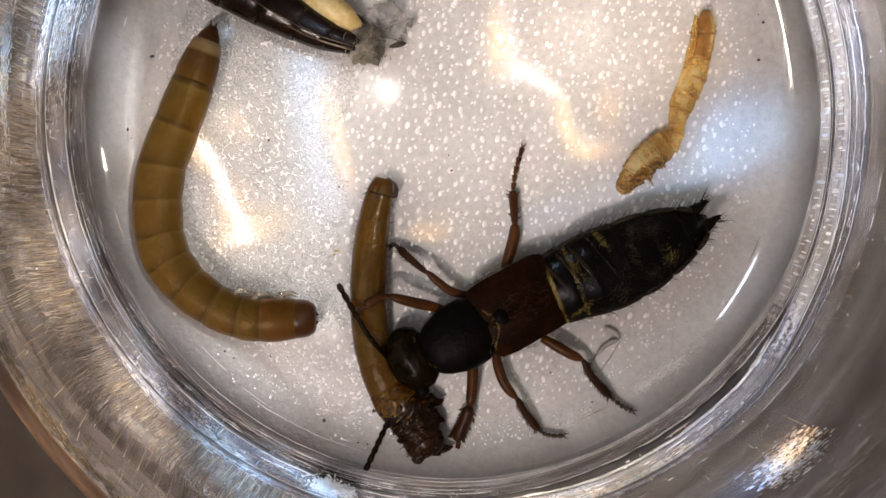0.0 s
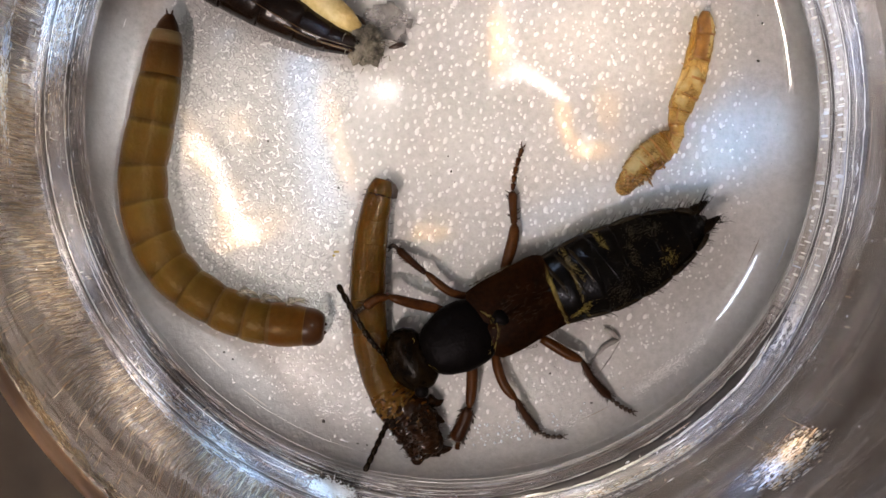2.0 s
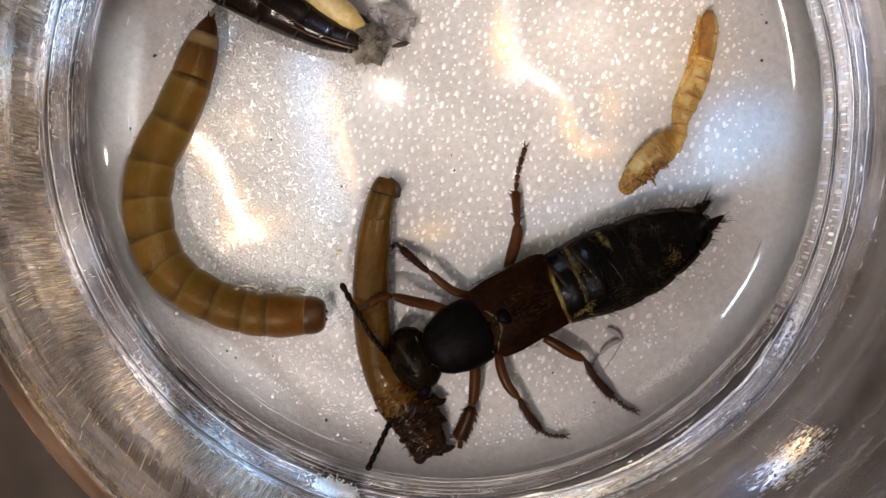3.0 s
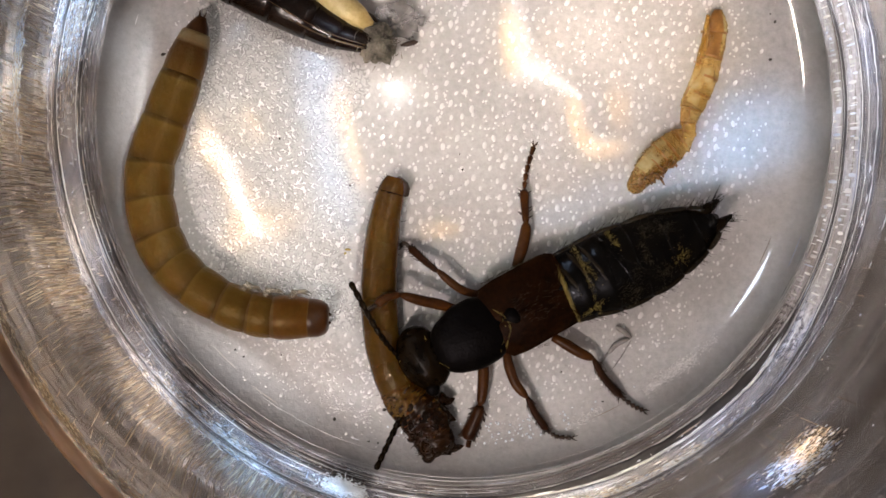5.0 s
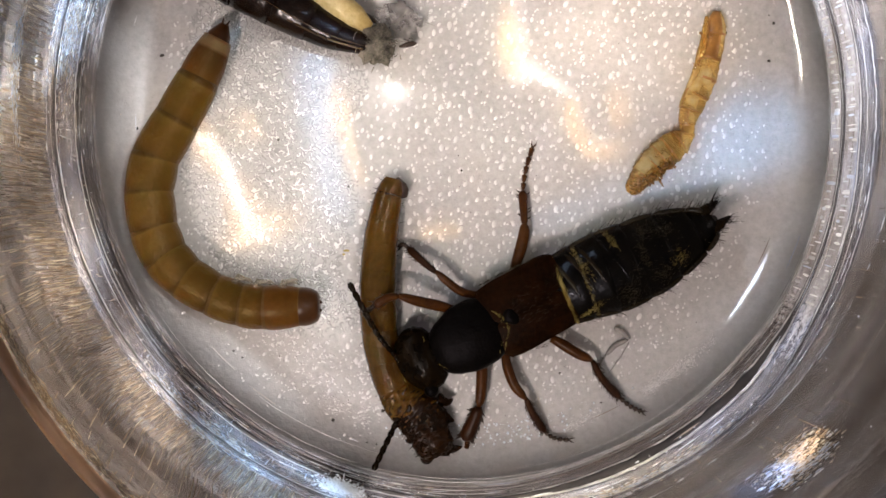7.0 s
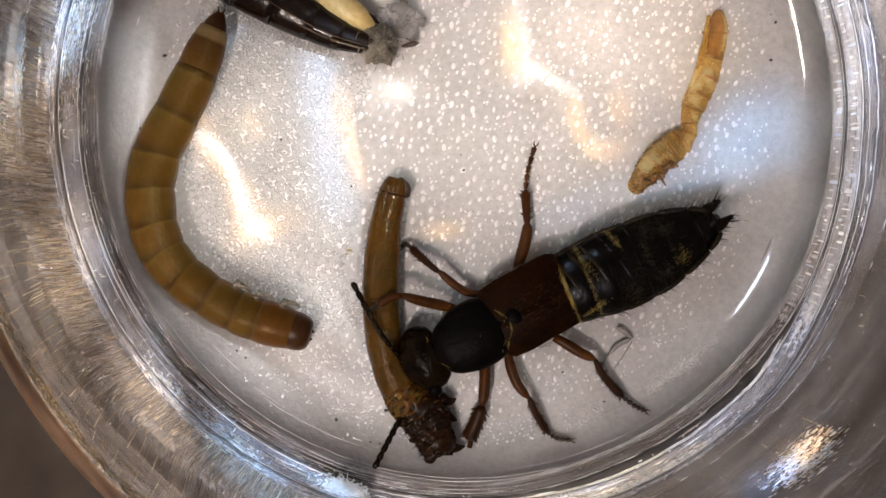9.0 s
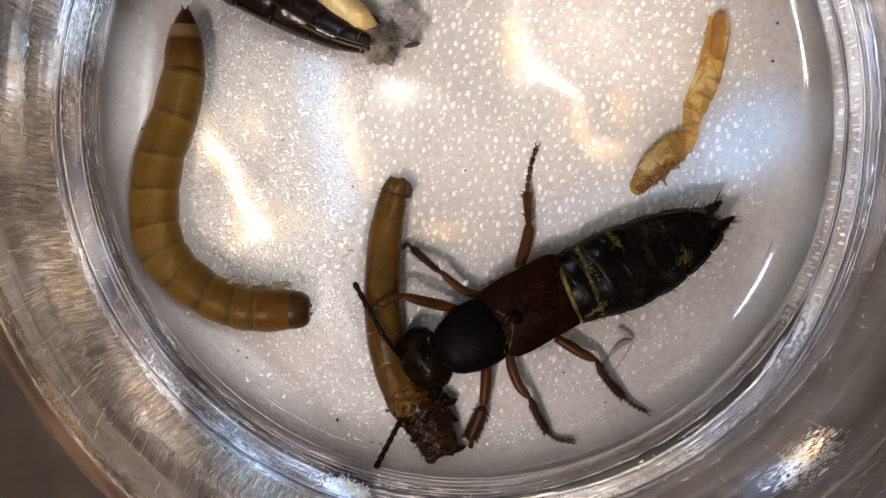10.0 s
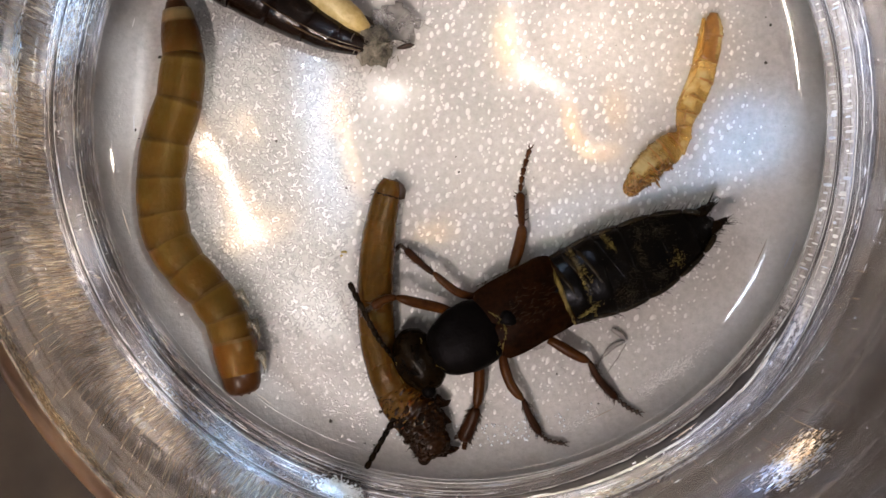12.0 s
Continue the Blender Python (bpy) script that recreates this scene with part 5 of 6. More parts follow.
fore_left = leg(((0.68, -3.61), (-0.46, -3.25), (-1.59, -2.99), (-2.72, -2.65)), ((-2.72, -2.65), (-3.43, -2.81), (-4.07, -3.23)), ((-4.07, -3.23), (-4.40, -3.43), (-4.66, -3.59)), (1.3, 2.2, 2.3, 2.2), (0.33, 0.26, 0.13), 12, 1)
mid_left = leg(((2.33, -2.75), (1.01, -2.51), (0.13, -1.92), (-0.59, -1.27)), ((-0.59, -1.34), (-1.38, -0.69), (-2.24, 0.10)), ((-2.24, 0.10), (-2.52, 0.30), (-2.72, 0.17)), (1.0, 1.6, 0.7, 0.3), (0.26, 0.22, 0.12), 30, 2, dark=True)
hind_left = leg(((3.98, -1.12), (4.30, -0.13), (4.53, 0.85), (4.56, 1.51)), ((4.56, 1.41), (4.51, 2.47), (4.49, 3.40)), ((4.49, 3.47), (4.67, 4.67), (5.09, 6.02)), (0.9, 1.1, 0.6, 0.2), (0.36, 0.26, 0.13), 12, 3, 0.6)
fore_right = leg(((2.07, -6.03), (2.09, -7.16), (2.03, -8.31), (1.90, -9.14)), ((1.90, -9.14), (1.58, -10.09), (1.12, -11.14)), ((1.26, -10.88), (1.26, -11.31), (1.20, -11.69)), (1.2, 1.2, 0.5, 0.3), (0.34, 0.42, 0.14), 60, 4, 0.6, dark=True)
mid_right = leg(((3.41, -5.88), (3.57, -6.85), (3.97, -7.90), (4.63, -8.70)), ((4.63, -8.64), (5.08, -9.59), (5.83, -10.71)), ((5.83, -10.71), (6.36, -11.02), (7.20, -11.08)), (1.1, 1.1, 0.45, 0.85), (0.31, 0.22, 0.12), 130, 5, dark=True)
hind_right = leg(((6.11, -5.16), (6.92, -5.61), (7.67, -6.07), (8.47, -6.44)), ((8.47, -6.44), (9.17, -7.62), (10.20, -8.71)), ((10.20, -8.71), (10.82, -9.20), (11.39, -9.45)), (1.1, 1.1, 0.4, 0.92), (0.33, 0.23, 0.13), 130, 6, dark=True)


def antenna(base, mid, tip, z0, z1, z2):
    bm = bmesh.new()
    o = loc(base, z0)
    pts = [Vector((0, 0, 0)), loc(mid, z1) - o, loc(tip, z2) - o]
    count = 11
    for j in range(count):
        a, b = along(pts, j / count), along(pts, (j + 1.08) / count)
        r = 0.12 + 0.055 * min(1, j / 5)
        if j == 0:
            r = 0.16
        loft(bm, [a, a.lerp(b, 0.25), a.lerp(b, 0.7), b], [r * 0.6, r * 0.95, r * 1.1, r * 0.65], n=9)
        if j == 0:
            ob = part("antenna", bm, HEAD, beetle, "dark beaded feeler")
            ob.location = o * MM
        else:
            part("antenna_bead", bm, HEAD, ob)
        bm = bmesh.new()
    bm.free()
    return ob, o


antenna_a = antenna((-2.66, -6.45), (-3.94, -4.75), (-5.53, -1.91), 1.9, 2.6, 2.4)
antenna_b = antenna((-2.02, -8.22), (-2.94, -10.17), (-4.16, -12.72), 1.5, 1.5, 1.75)
for p in ((-2.33, -6.06), (-0.84, -8.08)):
    bm = bmesh.new()
    q = loc(p, 2.0)
    bmesh.ops.create_uvsphere(bm, u_segments=14, v_segments=10, radius=0.42 * MM, matrix=Matrix.Translation(q * MM) @ Matrix.Diagonal((1, 1, 0.7, 1)))
    part("eye", bm, BLACK, beetle, "dark compound eye")
for s in (-1, 1):
    bm = bmesh.new()
    q = loc((-2.35, -7.23), 1.2) + Vector((0.2 * s, -0.55 * s, 0))
    loft(bm, [q, q + Vector((-0.5, -0.35, -0.1)), q + Vector((-0.75, -0.75 + 0.2 * s, -0.2)), q + Vector((-0.6, -1.1 + 0.3 * s, -0.3))], [0.25, 0.22, 0.14, 0.03], n=8)
    part("mandible", bm, HEAD, beetle)
# gold hair between head, shield and wing cases, and fine hair over the wing cases
rng = random.Random(5)
bm = bmesh.new()
for arc, z, count in ((((2.52, -3.46), (3.23, -3.91), (3.53, -4.50), (3.36, -5.53)), 2.85, 130), (((3.10, -3.85), (3.30, -4.82), (3.04, -5.92)), 2.75, 40), (((-1.29, -5.01), (-1.16, -5.66), (-0.78, -6.31), (0.00, -6.76)), 2.45, 150), (((-2.33, -5.55), (-2.72, -6.45), (-2.21, -7.82)), 2.2, 14)):
    path = [loc(p, z) for p in arc]
    for _ in range(count):
        u = rng.random()
        q, ahead = along(path, u), along(path, min(1, u + 0.05)) - along(path, max(0, u - 0.05))
        q = q + Vector((rng.gauss(0, 0.025), rng.gauss(0, 0.025), rng.uniform(-0.2, 0.05)))
        hair(bm, q, ahead.normalized() + Vector((rng.uniform(-0.5, 0.5), rng.uniform(-0.5, 0.5), 0.1)), rng.uniform(0.10, 0.22), 0.007)
part("neck_hair", bm, GOLD, beetle, "golden hair at the joints")
bm = bmesh.new()
for a, b, count in (((1.82, -2.11), (3.92, -1.01), 60), ((3.92, -1.01), (5.87, -0.23), 30), ((3.53, -6.06), (5.71, -5.55), 30)):
    for _ in range(count):
        q = loc(a, 1.95).lerp(loc(b, 1.95), rng.random()) + Vector((rng.uniform(-0.05, 0.05), rng.uniform(-0.05, 0.05), rng.uniform(-0.1, 0.15)))
        hair(bm, q, (1.0, 0.5 + rng.uniform(-0.4, 0.4), 0.1), rng.uniform(0.15, 0.35), 0.013)
part("shoulder_hair", bm, GOLD_DIM, beetle, "dull golden hair along the wing case edge")


# ---- the eaten larva ----
def prey():
    px, py = (-3.81, -2.60)
    ob = thing("dead_larva", px, py, "half-eaten dull brown larva lying under the beetle", "larva")
    line = [(*p, 1.05) for p in ((-3.03, 4.11), (-3.35, 2.99), (-3.68, 1.35), (-3.85, 0.03), (-3.95, -1.61), (-3.95, -3.26), (-3.81, -5.23), (-3.35, -7.04), (-2.56, -8.58), (-1.45, -9.77), (-0.89, -10.88), (-0.46, -12.00))]
    girth = ((0, 0.50), (0.03, 0.68), (0.07, 0.80), (0.2, 0.98), (0.4, 1.08), (0.6, 1.06), (0.70, 1.15), (0.78, 1.42), (0.84, 1.38), (0.90, 1.18), (0.95, 1.15), (0.985, 1.0), (1, 0.7))
    cuts = (0, 0.075, 0.16, 0.25, 0.34, 0.43, 0.52, 0.61, 0.69, 0.76, 0.83, 0.90, 1.0)
    for i in range(12):
        bm = bmesh.new()
        u0, u1 = cuts[i], cuts[i + 1]
        torn = i >= 8
        pts, ws = [], []
        steps = 26 if torn else 8
        for k in range(steps + 1):
            u = min(1, max(0, u0 - 0.006 + (u1 - u0 + 0.016) * k / steps))
            p = along(line, u)
            pts.append(p - Vector((px, py, 0)))
            ws.append(value(girth, u) * (0.975 + 0.03 * math.sin(math.pi * k / steps)))
        hs = [min(w * 0.92, 0.98) * (0.8 if torn else 1) for w in ws]
        loft(bm, pts, ws, hs, n=52 if torn else 22, rough=0.012 if torn else 0.008, seed=20 + i, band=lambda a, k, i=i: 1 if i > 9 or i in (8, 9) and 0.9 * noise.noise(Vector((a * 0.3 + 8 * i, k * 0.33, 2))) + (a / 26 + i - 8) / 2 > 0.5 or a == 7 and i == 0 else 0)
        if torn:
            # ragged where it was bitten
            for v in bm.verts:
                q = v.co / MM
                tear = 0.20 * noise.noise(q * 1.7) + 0.15 * noise.noise(q * 4.1) + 0.09 * noise.noise(q * 9.0)
                away = Vector((noise.noise(q * 2.3 + Vector((9, 0, 0))), noise.noise(q * 2.3 + Vector((0, 9, 0))), 1.0))
                v.co += away * tear * MM * (1.0 if q.z > 0.4 else 0.3)
        seg = part("body_segment", bm, [PREY, PREY_TORN], ob, "torn brown flesh" if torn else "")
        rng = random.Random(60 + i)
        b2 = bmesh.new()
        for _ in range(80 if torn else 5):
            u = rng.uniform(u0, u1)
            p = along(line, u) - Vector((px, py, 0))
            q = along(line, min(1, u + 0.02)) - along(line, max(0, u - 0.02))
            q.normalize()
            sd = Vector((-q.y, q.x, 0)) * rng.choice((-1, 1))
            hair(b2, p + sd * value(girth, u) * rng.uniform(0.3 if torn else 0.9, 0.98) + Vector((0, 0, rng.uniform(-0.3, 0.75 if torn else 0.1))),
                 sd + q * rng.uniform(-1, 1) + Vector((0, 0, rng.uniform(-0.1, 0.6))), rng.uniform(0.15, 0.45 if torn else 0.4), 0.022 if torn else 0.02, rng.uniform(-0.4, 0.4))
        part("torn_edge" if torn else "bristle_fringe", b2, PREY_TORN, seg)
    rng = random.Random(88)
    for _ in range(12):
        bm = bmesh.new()
        u = rng.uniform(0.72, 0.99)
        p, q = along(line, u), along(line, min(1, u + 0.02)) - along(line, max(0, u - 0.02))
        q.normalize()
        v = rng.uniform(-1, 1)
        g = value(girth, u)
        c = p - Vector((px, py, 0)) + Vector((-q.y, q.x, 0)) * v * g * 0.92 + Vector((0, 0, 0.6 * math.sqrt(1 - v * v) * g))
        sc = rng.uniform(0.12, 0.3)
        bmesh.ops.create_icosphere(bm, subdivisions=2, radius=sc * MM, matrix=Matrix.Translation(c * MM) @ pose(0, 0, 0, rng.uniform(-25, 25), rng.uniform(-25, 25), rng.uniform(0, 360)) @ Matrix.Diagonal((1, rng.uniform(0.4, 0.8), rng.uniform(0.15, 0.25), 1)))
        part("torn_lump", bm, PREY_TORN, ob, "wet ragged bitten flesh")
    # shreds of skin that hang from the bitten end
    for k, (a, b, c, w) in enumerate((((-0.52, -8.69), (0.07, -8.91), (0.43, -8.74), 0.34), ((-0.46, -9.41), (0.13, -9.90), (0.49, -10.06), 0.36), ((-0.39, -11.21), (0.26, -11.64), (0.93, -11.54), 0.55), ((-2.37, -9.90), (-2.70, -10.25), (-2.98, -10.15), 0.34),
                                     ((-1.78, -10.88), (-2.18, -11.18), (-2.38, -11.14), 0.3), ((-3.09, -8.19), (-3.43, -8.61), (-3.64, -8.56), 0.3), ((-3.55, -7.20), (-3.82, -7.48), (-3.97, -7.31), 0.26), ((-1.05, -12.00), (-1.26, -12.53), (-1.52, -12.48), 0.4))):
        bm = bmesh.new()
        ends = [Vector((*p, z)) - Vector((px, py, 0)) for p, z in zip((a, b, c), (0.9, 0.75, 0.6))]
        run = [along(ends, j / 6) for j in range(7)]
        loft(bm, run, [w, w * 0.95, w * 0.85, w * 0.65, w * 0.5, w * 0.3, w * 0.08], [0.3, 0.28, 0.22, 0.16, 0.1, 0.07, 0.03], n=9, rough=0.18, seed=140 + k)
        part("torn_shred", bm, PREY_TORN, ob, "ragged shred of brown skin")
    # empty black head at the far end, with stub legs
    bm = bmesh.new()
    q = Vector((-2.50, 3.39, 0.9)) - Vector((px, py, 0))
    loft(bm, [q + Vector((-0.35, 0.75, 0)), q + Vector((-0.1, 0.3, 0.1)), q, q + Vector((0.1, -0.4, 0))], [0.12, 0.3, 0.36, 0.15], n=10, rough=0.1)
    part("head", bm, SPINE, ob, "shrivelled black head")
    return ob


prey()


# ---- cast skin ----
def shed_skin():
    sx, sy = (13.74, 7.63)
    ob = thing("cast_skin", sx, sy, "empty translucent yellow cast skin of a mealworm", "cast skin")
    line = [(*p, 0.72) for p in ((15.82, 13.90), (15.68, 12.41), (15.39, 11.09), (14.99, 9.77), (14.43, 8.62), (14.10, 7.53), (14.00, 6.70), (13.21, 5.98), (12.28, 5.22), (11.52, 4.39), (10.70, 3.27))]
    girth = ((0, 0.25), (0.02, 0.42), (0.06, 0.62), (0.2, 0.66), (0.33, 0.76), (0.42, 0.72), (0.50, 0.52), (0.57, 0.42), (0.62, 0.60), (0.66, 0.80), (0.74, 0.92), (0.84, 0.86), (0.92, 0.70), (0.985, 0.45), (1, 0.2))
    cuts = (0, 0.085, 0.19, 0.28, 0.36, 0.44, 0.52, 0.59, 0.655, 0.72, 0.775, 0.83, 0.90, 1.0)
    for i in range(13):
        bm = bmesh.new()
        u0, u1 = cuts[i], cuts[i + 1]
        pts, ws = [], []
        for k in range(11):
            u = min(1, u0 + (u1 - u0) * 1.10 * k / 10)
            pts.append(along(line, u) - Vector((sx, sy, 0)))
            ws.append(value(girth, u) * (0.93 + 0.10 * k / 10))
        loft(bm, pts, ws, [w * 0.72 for w in ws], n=24, rough=0.07, seed=80 + i, band=lambda a, k, i=i: 1 if (a == 9 and (k + 3 * i) % 24 < 13) or (i < 2 and 3 < k < 11) or (i == 12 and (k + a) % 3 == 0) else 0)
        part("skin_ring", bm, [SKIN, SKIN_DARK], ob)
    # the split down the back: a pale flap beside the brown front rings, and long folds
    for name, pts, w, mat in (
        ("split_flap", ((15.13, 13.52), (15.00, 12.48), (14.83, 11.49), (14.49, 10.36), (14.03, 9.38)), 0.24, SKIN),
        ("fold", ((15.20, 13.01), (15.10, 12.23), (15.00, 11.58)), 0.07, SKIN_DARK),
        ("fold", ((14.91, 11.41), (14.52, 10.24), (13.88, 9.04), (13.64, 8.17)), 0.045, SKIN_DARK),
        ("fold", ((13.77, 7.18), (13.61, 6.43), (13.51, 5.87)), 0.05, SKIN_DARK),
        ("fold", ((14.41, 8.87), (14.08, 8.02), (14.00, 7.38)), 0.04, SKIN_DARK),
        ("fold", ((13.36, 5.99), (12.69, 5.00), (11.90, 4.35), (11.08, 3.64)), 0.06, SKIN_DARK),
    ):
        bm = bmesh.new()
        ends = [Vector((*p, 1.15)) - Vector((sx, sy, 0)) for p in pts]
        run = [along(ends, k / 12) for k in range(13)]
        loft(bm, run, [w * (0.35 + 0.65 * math.sin(math.pi * (k + 0.5) / 13)) for k in range(13)], [w * 0.5] * 13, n=8, rough=0.15, seed=len(pts))
        part(name, bm, mat, ob)
    rng = random.Random(9)
    for a, b, count in (((13.32, 5.31), (11.08, 3.50), 34), ((15.04, 12.56), (14.90, 10.91), 6)):
        bm = bmesh.new()
        for _ in range(count):
            p = Vector((*a, 1.0)).lerp(Vector((*b, 0.9)), rng.random()) + Vector((rng.uniform(-0.35, 0.35), rng.uniform(-0.35, 0.35), rng.uniform(-0.2, 0.35))) - Vector((sx, sy, 0))
            loft(bm, [p, p + Vector((rng.uniform(-0.3, 0.3), rng.uniform(-0.3, 0.3), rng.uniform(-0.1, 0.2))), p + Vector((rng.uniform(-0.5, 0.5), rng.uniform(-0.5, 0.5), 0))], [0.10, 0.08, 0.02], n=6)
        part("crumpled_leg_skin", bm, SKIN_DARK, ob, "crumpled brown leg skins")
    return ob


shed_skin()


# ---- insect wreck ----
def wreck():
    wx, wy = (-7.31, 13.09)
    ob = thing("insect_wreck", wx, wy, "broken dark insect body with cream flesh and grey mould", "dead insect")
    low, high = ((-15.81, 16.85), (-13.52, 15.45), (-11.23, 14.07), (-8.95, 12.83), (-6.99, 11.92), (-4.70, 11.27)), ((-11.56, 17.50), (-9.76, 16.03), (-8.13, 14.66), (-6.66, 13.55), (-5.42, 12.83), (-4.21, 12.25))
    for i in range(5):
        bm = bmesh.new()
        pts, ws = [], []
        for k in range(6):
            u = (i + k / 5 * 1.04) / 5
            a, b = along([(*p, 0) for p in low], u), along([(*p, 0) for p in high], u)
            pts.append((a + b) / 2 - Vector((wx, wy, 0)) + Vector((0, 0, 1.35)))
            ws.append((a - b).length / 2 * (0.99 + 0.03 * k / 5))
        loft(bm, pts, ws, [min(1.3, w * 0.75) for w in ws], n=22, rough=0.01, seed=100 + i)
        part("shell_ring", bm, SHELL, ob, "glossy dark brown shell ring")
        # pale seam and rolled lower margin
        bm = bmesh.new()
        for off, r, z in ((0.27, 0.03, 2.53), (0.13, 0.065, 2.18)):
            line = []
            for k in range(6):
                u = (i + k / 5 * 0.94) / 5
                a, b = along([(*p, 0) for p in low], u), along([(*p, 0) for p in high], u)
                line.append(a.lerp(b, off) - Vector((wx, wy, 0)) + Vector((0, 0, z)))
            loft(bm, line, [r] * 6, n=7)
        part("margin", bm, SEAM, ob, "pale brown seam")
    bm = bmesh.new()
    line = [Vector((*p, 1.4)) - Vector((wx, wy, 0)) for p in ((-8.62, 16.36), (-7.31, 15.05), (-6.17, 14.07), (-5.19, 13.36), (-4.38, 12.83))]
    loft(bm, line, [0.9, 0.95, 0.85, 0.7, 0.3], [0.9, 0.9, 0.8, 0.6, 0.3], n=16, rough=0.08, seed=3)
    part("flesh", bm, CREAM, ob, "cream dried flesh")
    bm = bmesh.new()
    q = Vector((-3.93, 11.77, 1.1)) - Vector((wx, wy, 0))
    bmesh.ops.create_icosphere(bm, subdivisions=4, radius=1.0 * MM)
    for v in bm.verts:
        n = noise.fractal(v.co * 1400, 1.0, 2.0, 4)
        v.co *= 1 + 0.5 * n + 0.25 * noise.noise(v.co * 5200)
        v.co = Vector((v.co.x * 0.95, v.co.y * 0.95, v.co.z * 0.9)) + q * MM
    part("mould_clump", bm, FLUFF, ob, "matted grey mould")
    rng = random.Random(12)
    bm = bmesh.new()
    for _ in range(420):
        p = q + Vector((rng.gauss(0, 0.42), rng.gauss(0, 0.42), rng.uniform(0, 0.9)))
        hair(bm, p, (rng.gauss(0, 1), rng.gauss(0, 1), rng.gauss(0, 0.4)), rng.uniform(0.2, 0.5), 0.03, rng.uniform(-0.8, 0.8))
    part("mould_fuzz", bm, FLUFF, ob, "grey mould threads")
    bm = bmesh.new()
    n = 16
    c = Vector((-2.84, 13.32, 0.7)) - Vector((wx, wy, 0))
    grid = []
    for i in range(n + 1):
        row = []
        for k in range(n + 1):
            x, y = (i / n - 0.5) * 3.4, (k / n - 0.5) * 2.3
            f = 1 + 0.22 * noise.noise(Vector((x, y, 0)) * 1.3)
            row.append(bm.verts.new((c + Vector((x * f, y * f - 0.15 * x, 0.35 * noise.fractal(Vector((x, y, 3)) * 1.2, 1.0, 2.0, 4)))) * MM))
        grid.append(row)
    for i in range(n):
        for k in range(n):
            u, v = (i + 0.5) / n - 0.5, (k + 0.5) / n - 0.5
            if u * u + v * v < 0.2 + 0.09 * noise.noise(Vector((u, v, 1)) * 9):
                bm.faces.new((grid[i][k], grid[i + 1][k], grid[i + 1][k + 1], grid[i][k + 1]))
    bmesh.ops.delete(bm, geom=[v for v in bm.verts if not v.link_faces], context="VERTS")
    bmesh.ops.solidify(bm, geom=bm.faces[:], thickness=0.03 * MM)
    part("torn_wing", bm, MEMBRANE, ob, "crumpled smoky torn wing")
    bm = bmesh.new()
    for _ in range(30):
        p = c + Vector((rng.gauss(0.3, 0.7), rng.gauss(-0.2, 0.5), rng.uniform(-0.2, 0.3)))
        hair(bm, p, (rng.gauss(0.8, 0.7), rng.gauss(0, 0.7), rng.gauss(0, 0.2)), rng.uniform(0.5, 1.2), 0.018, rng.uniform(-0.9, 0.9))
    part("lint_thread", bm, LINT, ob, "loose grey lint")
    bm = bmesh.new()
    for a, b in (((-4.87, 13.81), (-4.05, 13.16)), ((-2.72, 11.80), (-1.70, 12.02))):
        p0, p1 = Vector((*a, 0.9)) - Vector((wx, wy, 0)), Vector((*b, 0.9)) - Vector((wx, wy, 0))
        loft(bm, [p0, p0.lerp(p1, 0.4), p0.lerp(p1, 0.8), p1], [0.06, 0.17, 0.15, 0.03], n=8, rough=0.25)
    part("dark_scrap", bm, SPINE, ob, "black shell scraps")
    return ob


wreck()


# ---- small litter ----
def leg_scrap():
    lx, ly = (10.16, -5.44)
    ob = thing("shed_leg", lx, ly, "thin grey translucent shed leg lying on the floor", "insect leg")
    for name, pts, r in (("upper_leg", ((9.91, -4.62), (10.37, -4.89), (10.80, -5.29)), 0.17), ("lower_leg", ((10.70, -5.29), (9.91, -5.68), (9.44, -6.22)), 0.16), ("foot", ((9.44, -6.15), (9.11, -6.62), (8.84, -7.11)), 0.07), ("thread", ((10.77, -5.45), (10.24, -6.35), (9.57, -7.28)), 0.03)):
        bm = bmesh.new()
        line = [Vector((p[0] - lx, p[1] - ly, 0.2)) for p in pts]
        loft(bm, [along(line, k / 6) for k in range(7)], [r * w for w in (0.6, 0.95, 1.0, 1.0, 0.9, 0.8, 0.4)], n=8)
        part(name, bm, LINT, ob)


leg_scrap()


def speck(p, r, seed, name="grit", mat=DIRT, label="tiny dark grit speck on the floor", cat="speck"):
    bm = bmesh.new()
    bmesh.ops.create_icosphere(bm, subdivisions=2, radius=r * MM)
    rng = random.Random(seed)
    sx, sy = rng.uniform(0.6, 1.5), rng.uniform(0.6, 1.2)
    for v in bm.verts:
        v.co *= 1 + rng.uniform(-0.3, 0.3)
        v.co.x, v.co.y, v.co.z = v.co.x * sx, v.co.y * sy, v.co.z * 0.6
    ob = part(name, bm, mat)
    ob.location = (p[0] * MM, p[1] * MM, (r * 0.4 + value(FLOOR_RISE, math.hypot(p[0] - CUP[0], p[1] - CUP[1]))) * MM)
    tagged(ob, label, cat, "grit on the floor")


for i, (p, r) in enumerate((((0.90, 4.63), 0.10), ((0.73, 5.53), 0.06), ((-16.73, 11.43), 0.10), ((-18.13, 7.10), 0.09), ((-17.93, 6.60), 0.05), ((19.27, 13.30), 0.08), ((19.00, 13.77), 0.06), ((19.03, 11.10), 0.09),
                            ((-6.63, -10.03), 0.10), ((-4.63, -11.30), 0.07), ((-4.07, -11.40), 0.06), ((6.70, -7.30), 0.05), ((-9.87, 6.47), 0.07), ((-12.47, -5.97), 0.09), ((-11.97, -6.37), 0.07), ((-9.80, -6.30), 0.06), ((-5.73, 3.70), 0.06), ((9.13, -9.03), 0.05), ((-3.73, -9.53), 0.13))):
    speck(p, r, 200 + i)
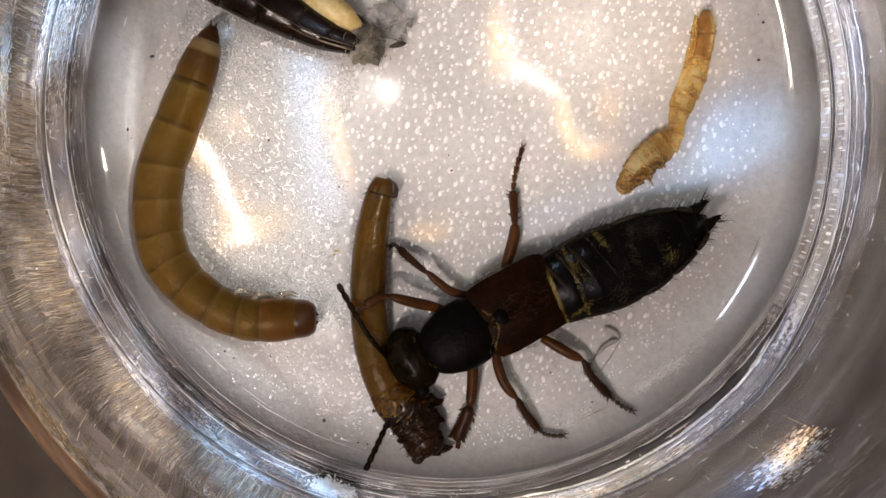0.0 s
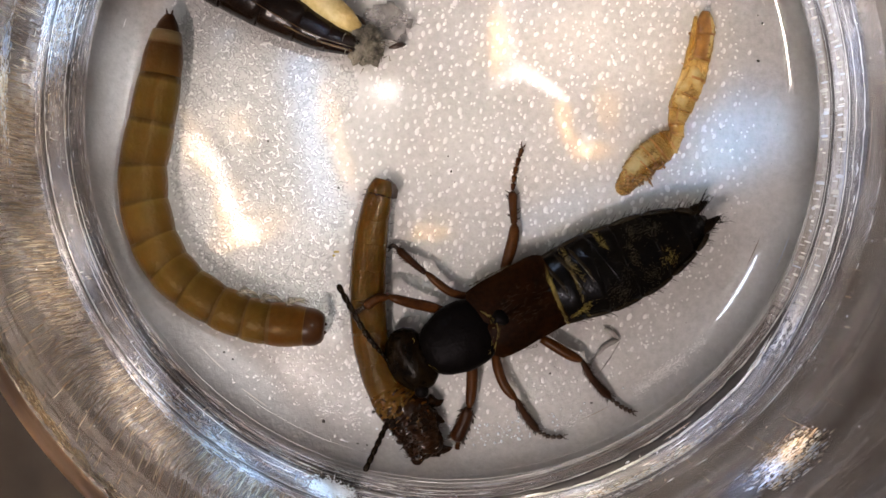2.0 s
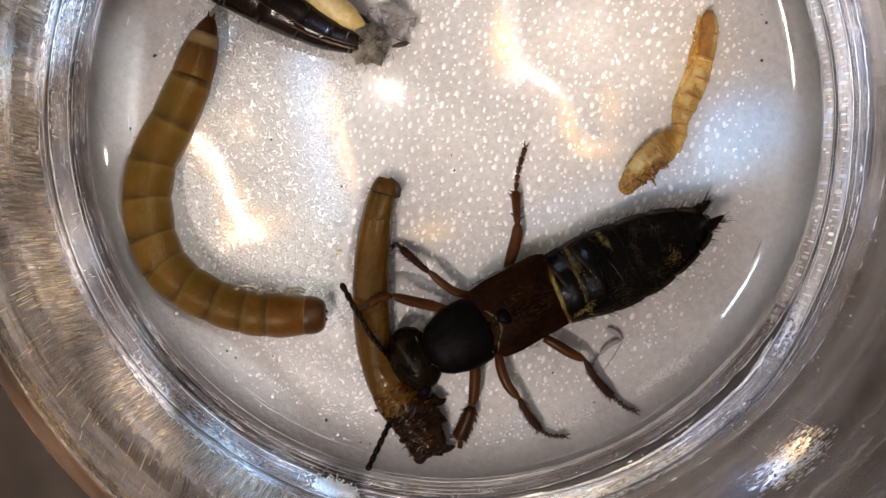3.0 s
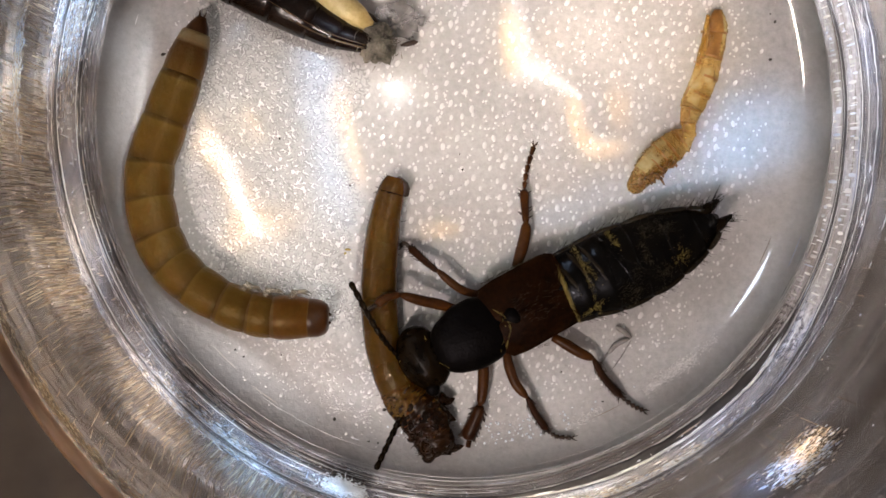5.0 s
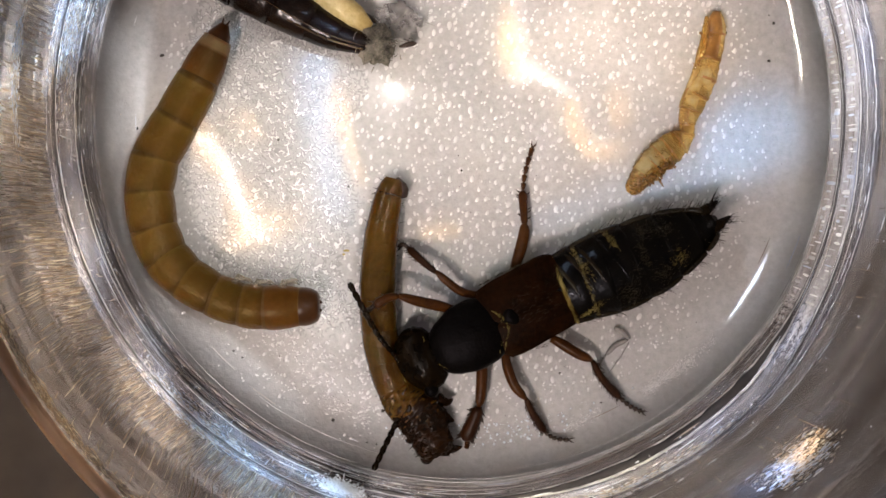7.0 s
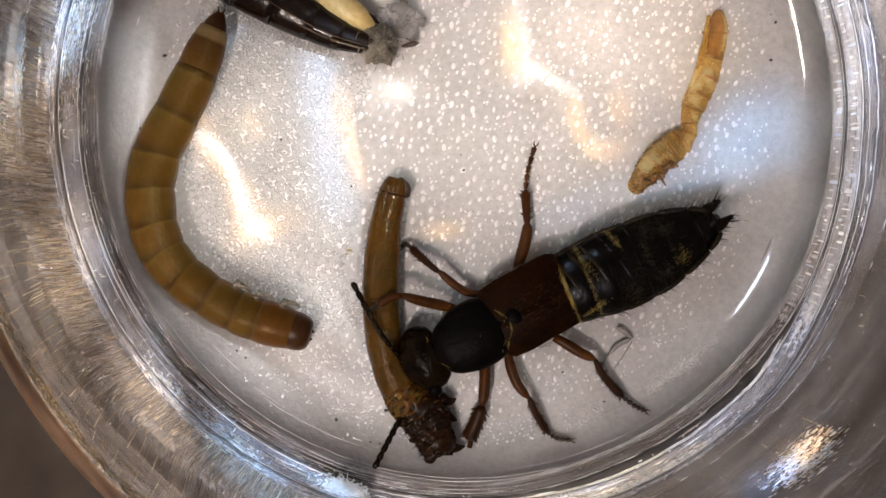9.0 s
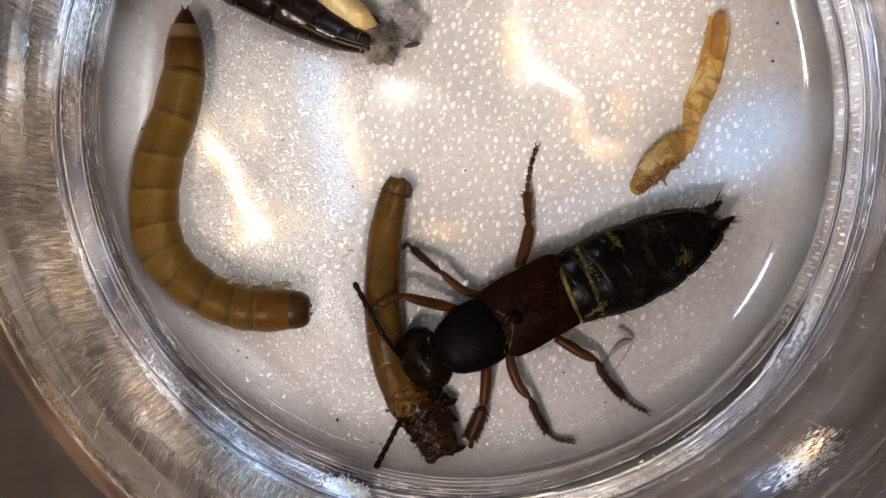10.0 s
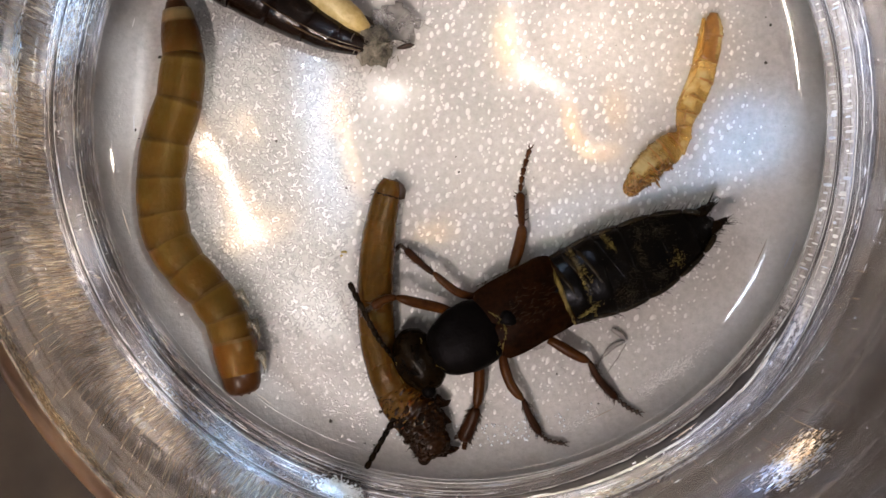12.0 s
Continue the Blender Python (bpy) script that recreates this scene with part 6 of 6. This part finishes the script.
for i, (p, r) in enumerate((((-5.87, -0.07), 0.12), ((-6.03, -0.30), 0.07))):
    speck(p, r, 240 + i, "crumb", GOLD, "tiny yellow crumb on the floor", "crumb")


rng = random.Random(91)
bm = bmesh.new()
for _ in range(420):
    a, q = rng.uniform(0, 2 * math.pi), 19.5 * math.sqrt(rng.random())
    bmesh.ops.create_icosphere(bm, subdivisions=1, radius=rng.uniform(0.5, 1.0) ** 3 * 0.045 * MM, matrix=Matrix.Translation(((CUP[0] + q * math.cos(a)) * MM, (CUP[1] + q * math.sin(a)) * MM, (0.02 + value(FLOOR_RISE, q)) * MM)))
dust = part("floor_dust", bm, LINT)
tagged(dust, "fine grey dust scattered over the cup floor", "dust", kind="stuff")


def smear(a, b, count, spread, seed):
    """A faint dried smear on the floor."""
    sx, sy = (a[0] + b[0]) / 2, (a[1] + b[1]) / 2
    ob = thing("dried_smear", sx, sy, "faint whitish dried smear on the cup floor", "smear")
    rng = random.Random(seed)
    bm = bmesh.new()
    run = Vector((b[0] - a[0], b[1] - a[1], 0))
    way = run.normalized()
    for _ in range(count):
        p = run * rng.uniform(-0.5, 0.5) + Vector((-way.y, way.x, 0)) * rng.gauss(0, spread)
        far = math.hypot(p.x + sx - CUP[0], p.y + sy - CUP[1])
        p.z = value(FLOOR_RISE, far) + 0.004
        hair(bm, p, way + Vector((rng.gauss(0, 0.5), rng.gauss(0, 0.5), 0)), rng.uniform(0.05, 0.22), rng.uniform(0.012, 0.034), rng.uniform(-0.5, 0.5))
    part("smear_film", bm, DRIED, ob)


smear((11.50, -8.45), (14.50, -6.45), 620, 0.17, 91)
smear((14.40, -6.50), (15.80, -5.20), 90, 0.14, 94)
smear((6.90, -10.60), (9.10, -9.50), 130, 0.16, 92)
smear((-7.47, -8.63), (-4.47, -10.13), 120, 0.3, 93)


def scuff():
    """White scuffed patch on the ring at the foot of the wall."""
    sx, sy = (-5.92, -13.54)
    ob = thing("scuff_mark", sx, sy, "rough white scuff on the clear ring", "scuff", z=2.0)
    rng = random.Random(31)
    bm = bmesh.new()
    ang = math.atan2(sy - CUP[1], sx - CUP[0])
    for _ in range(2000):
        da, dr = rng.gauss(0, 0.024), rng.gauss(0, 0.2)
        r = math.hypot(sx - CUP[0], sy - CUP[1]) + dr
        p = Vector((CUP[0] + r * math.cos(ang + da) - sx, CUP[1] + r * math.sin(ang + da) - sy, 1.3 + dr * 0.5))
        hair(bm, p, (rng.gauss(0, 1), rng.gauss(0, 1), rng.gauss(0.3, 0.4)), rng.uniform(0.08, 0.26), 0.04, rng.uniform(-0.6, 0.6))
    part("flake_patch", bm, FROST, ob)


scuff()


# ---- what moves ----
def motions():
    crawl(WORM_THING, WORM_PIECES)
    ob, o = antenna_b
    walk(ob, [(t, pose(*(o * MM), 0, 0, a)) for t, a in ((0, 0.3), (3, 0.2), (5, 0.3), (7, -0.3), (9, -2.2), (10, -2.2), (11, -2.4), (12, -4.0))])
    ob, o = antenna_a
    walk(ob, [(t, pose(*(o * MM), 0, 0, a)) for t, a in ((0, 1.0), (3, 0.6), (6.5, 0), (10, -0.5), (12, -1.8))])
    _, t1, t2, t3, o = mid_right
    for ob in (t1, t2, t3):
        walk(ob, [(t, pose(*(o * MM), 0, 0, a)) for t, a in ((0, 3.9), (3, 3.4), (5, 0.6), (7, -0.7), (9, -2.2), (10.5, -3.6), (12, -4.2))])


motions()
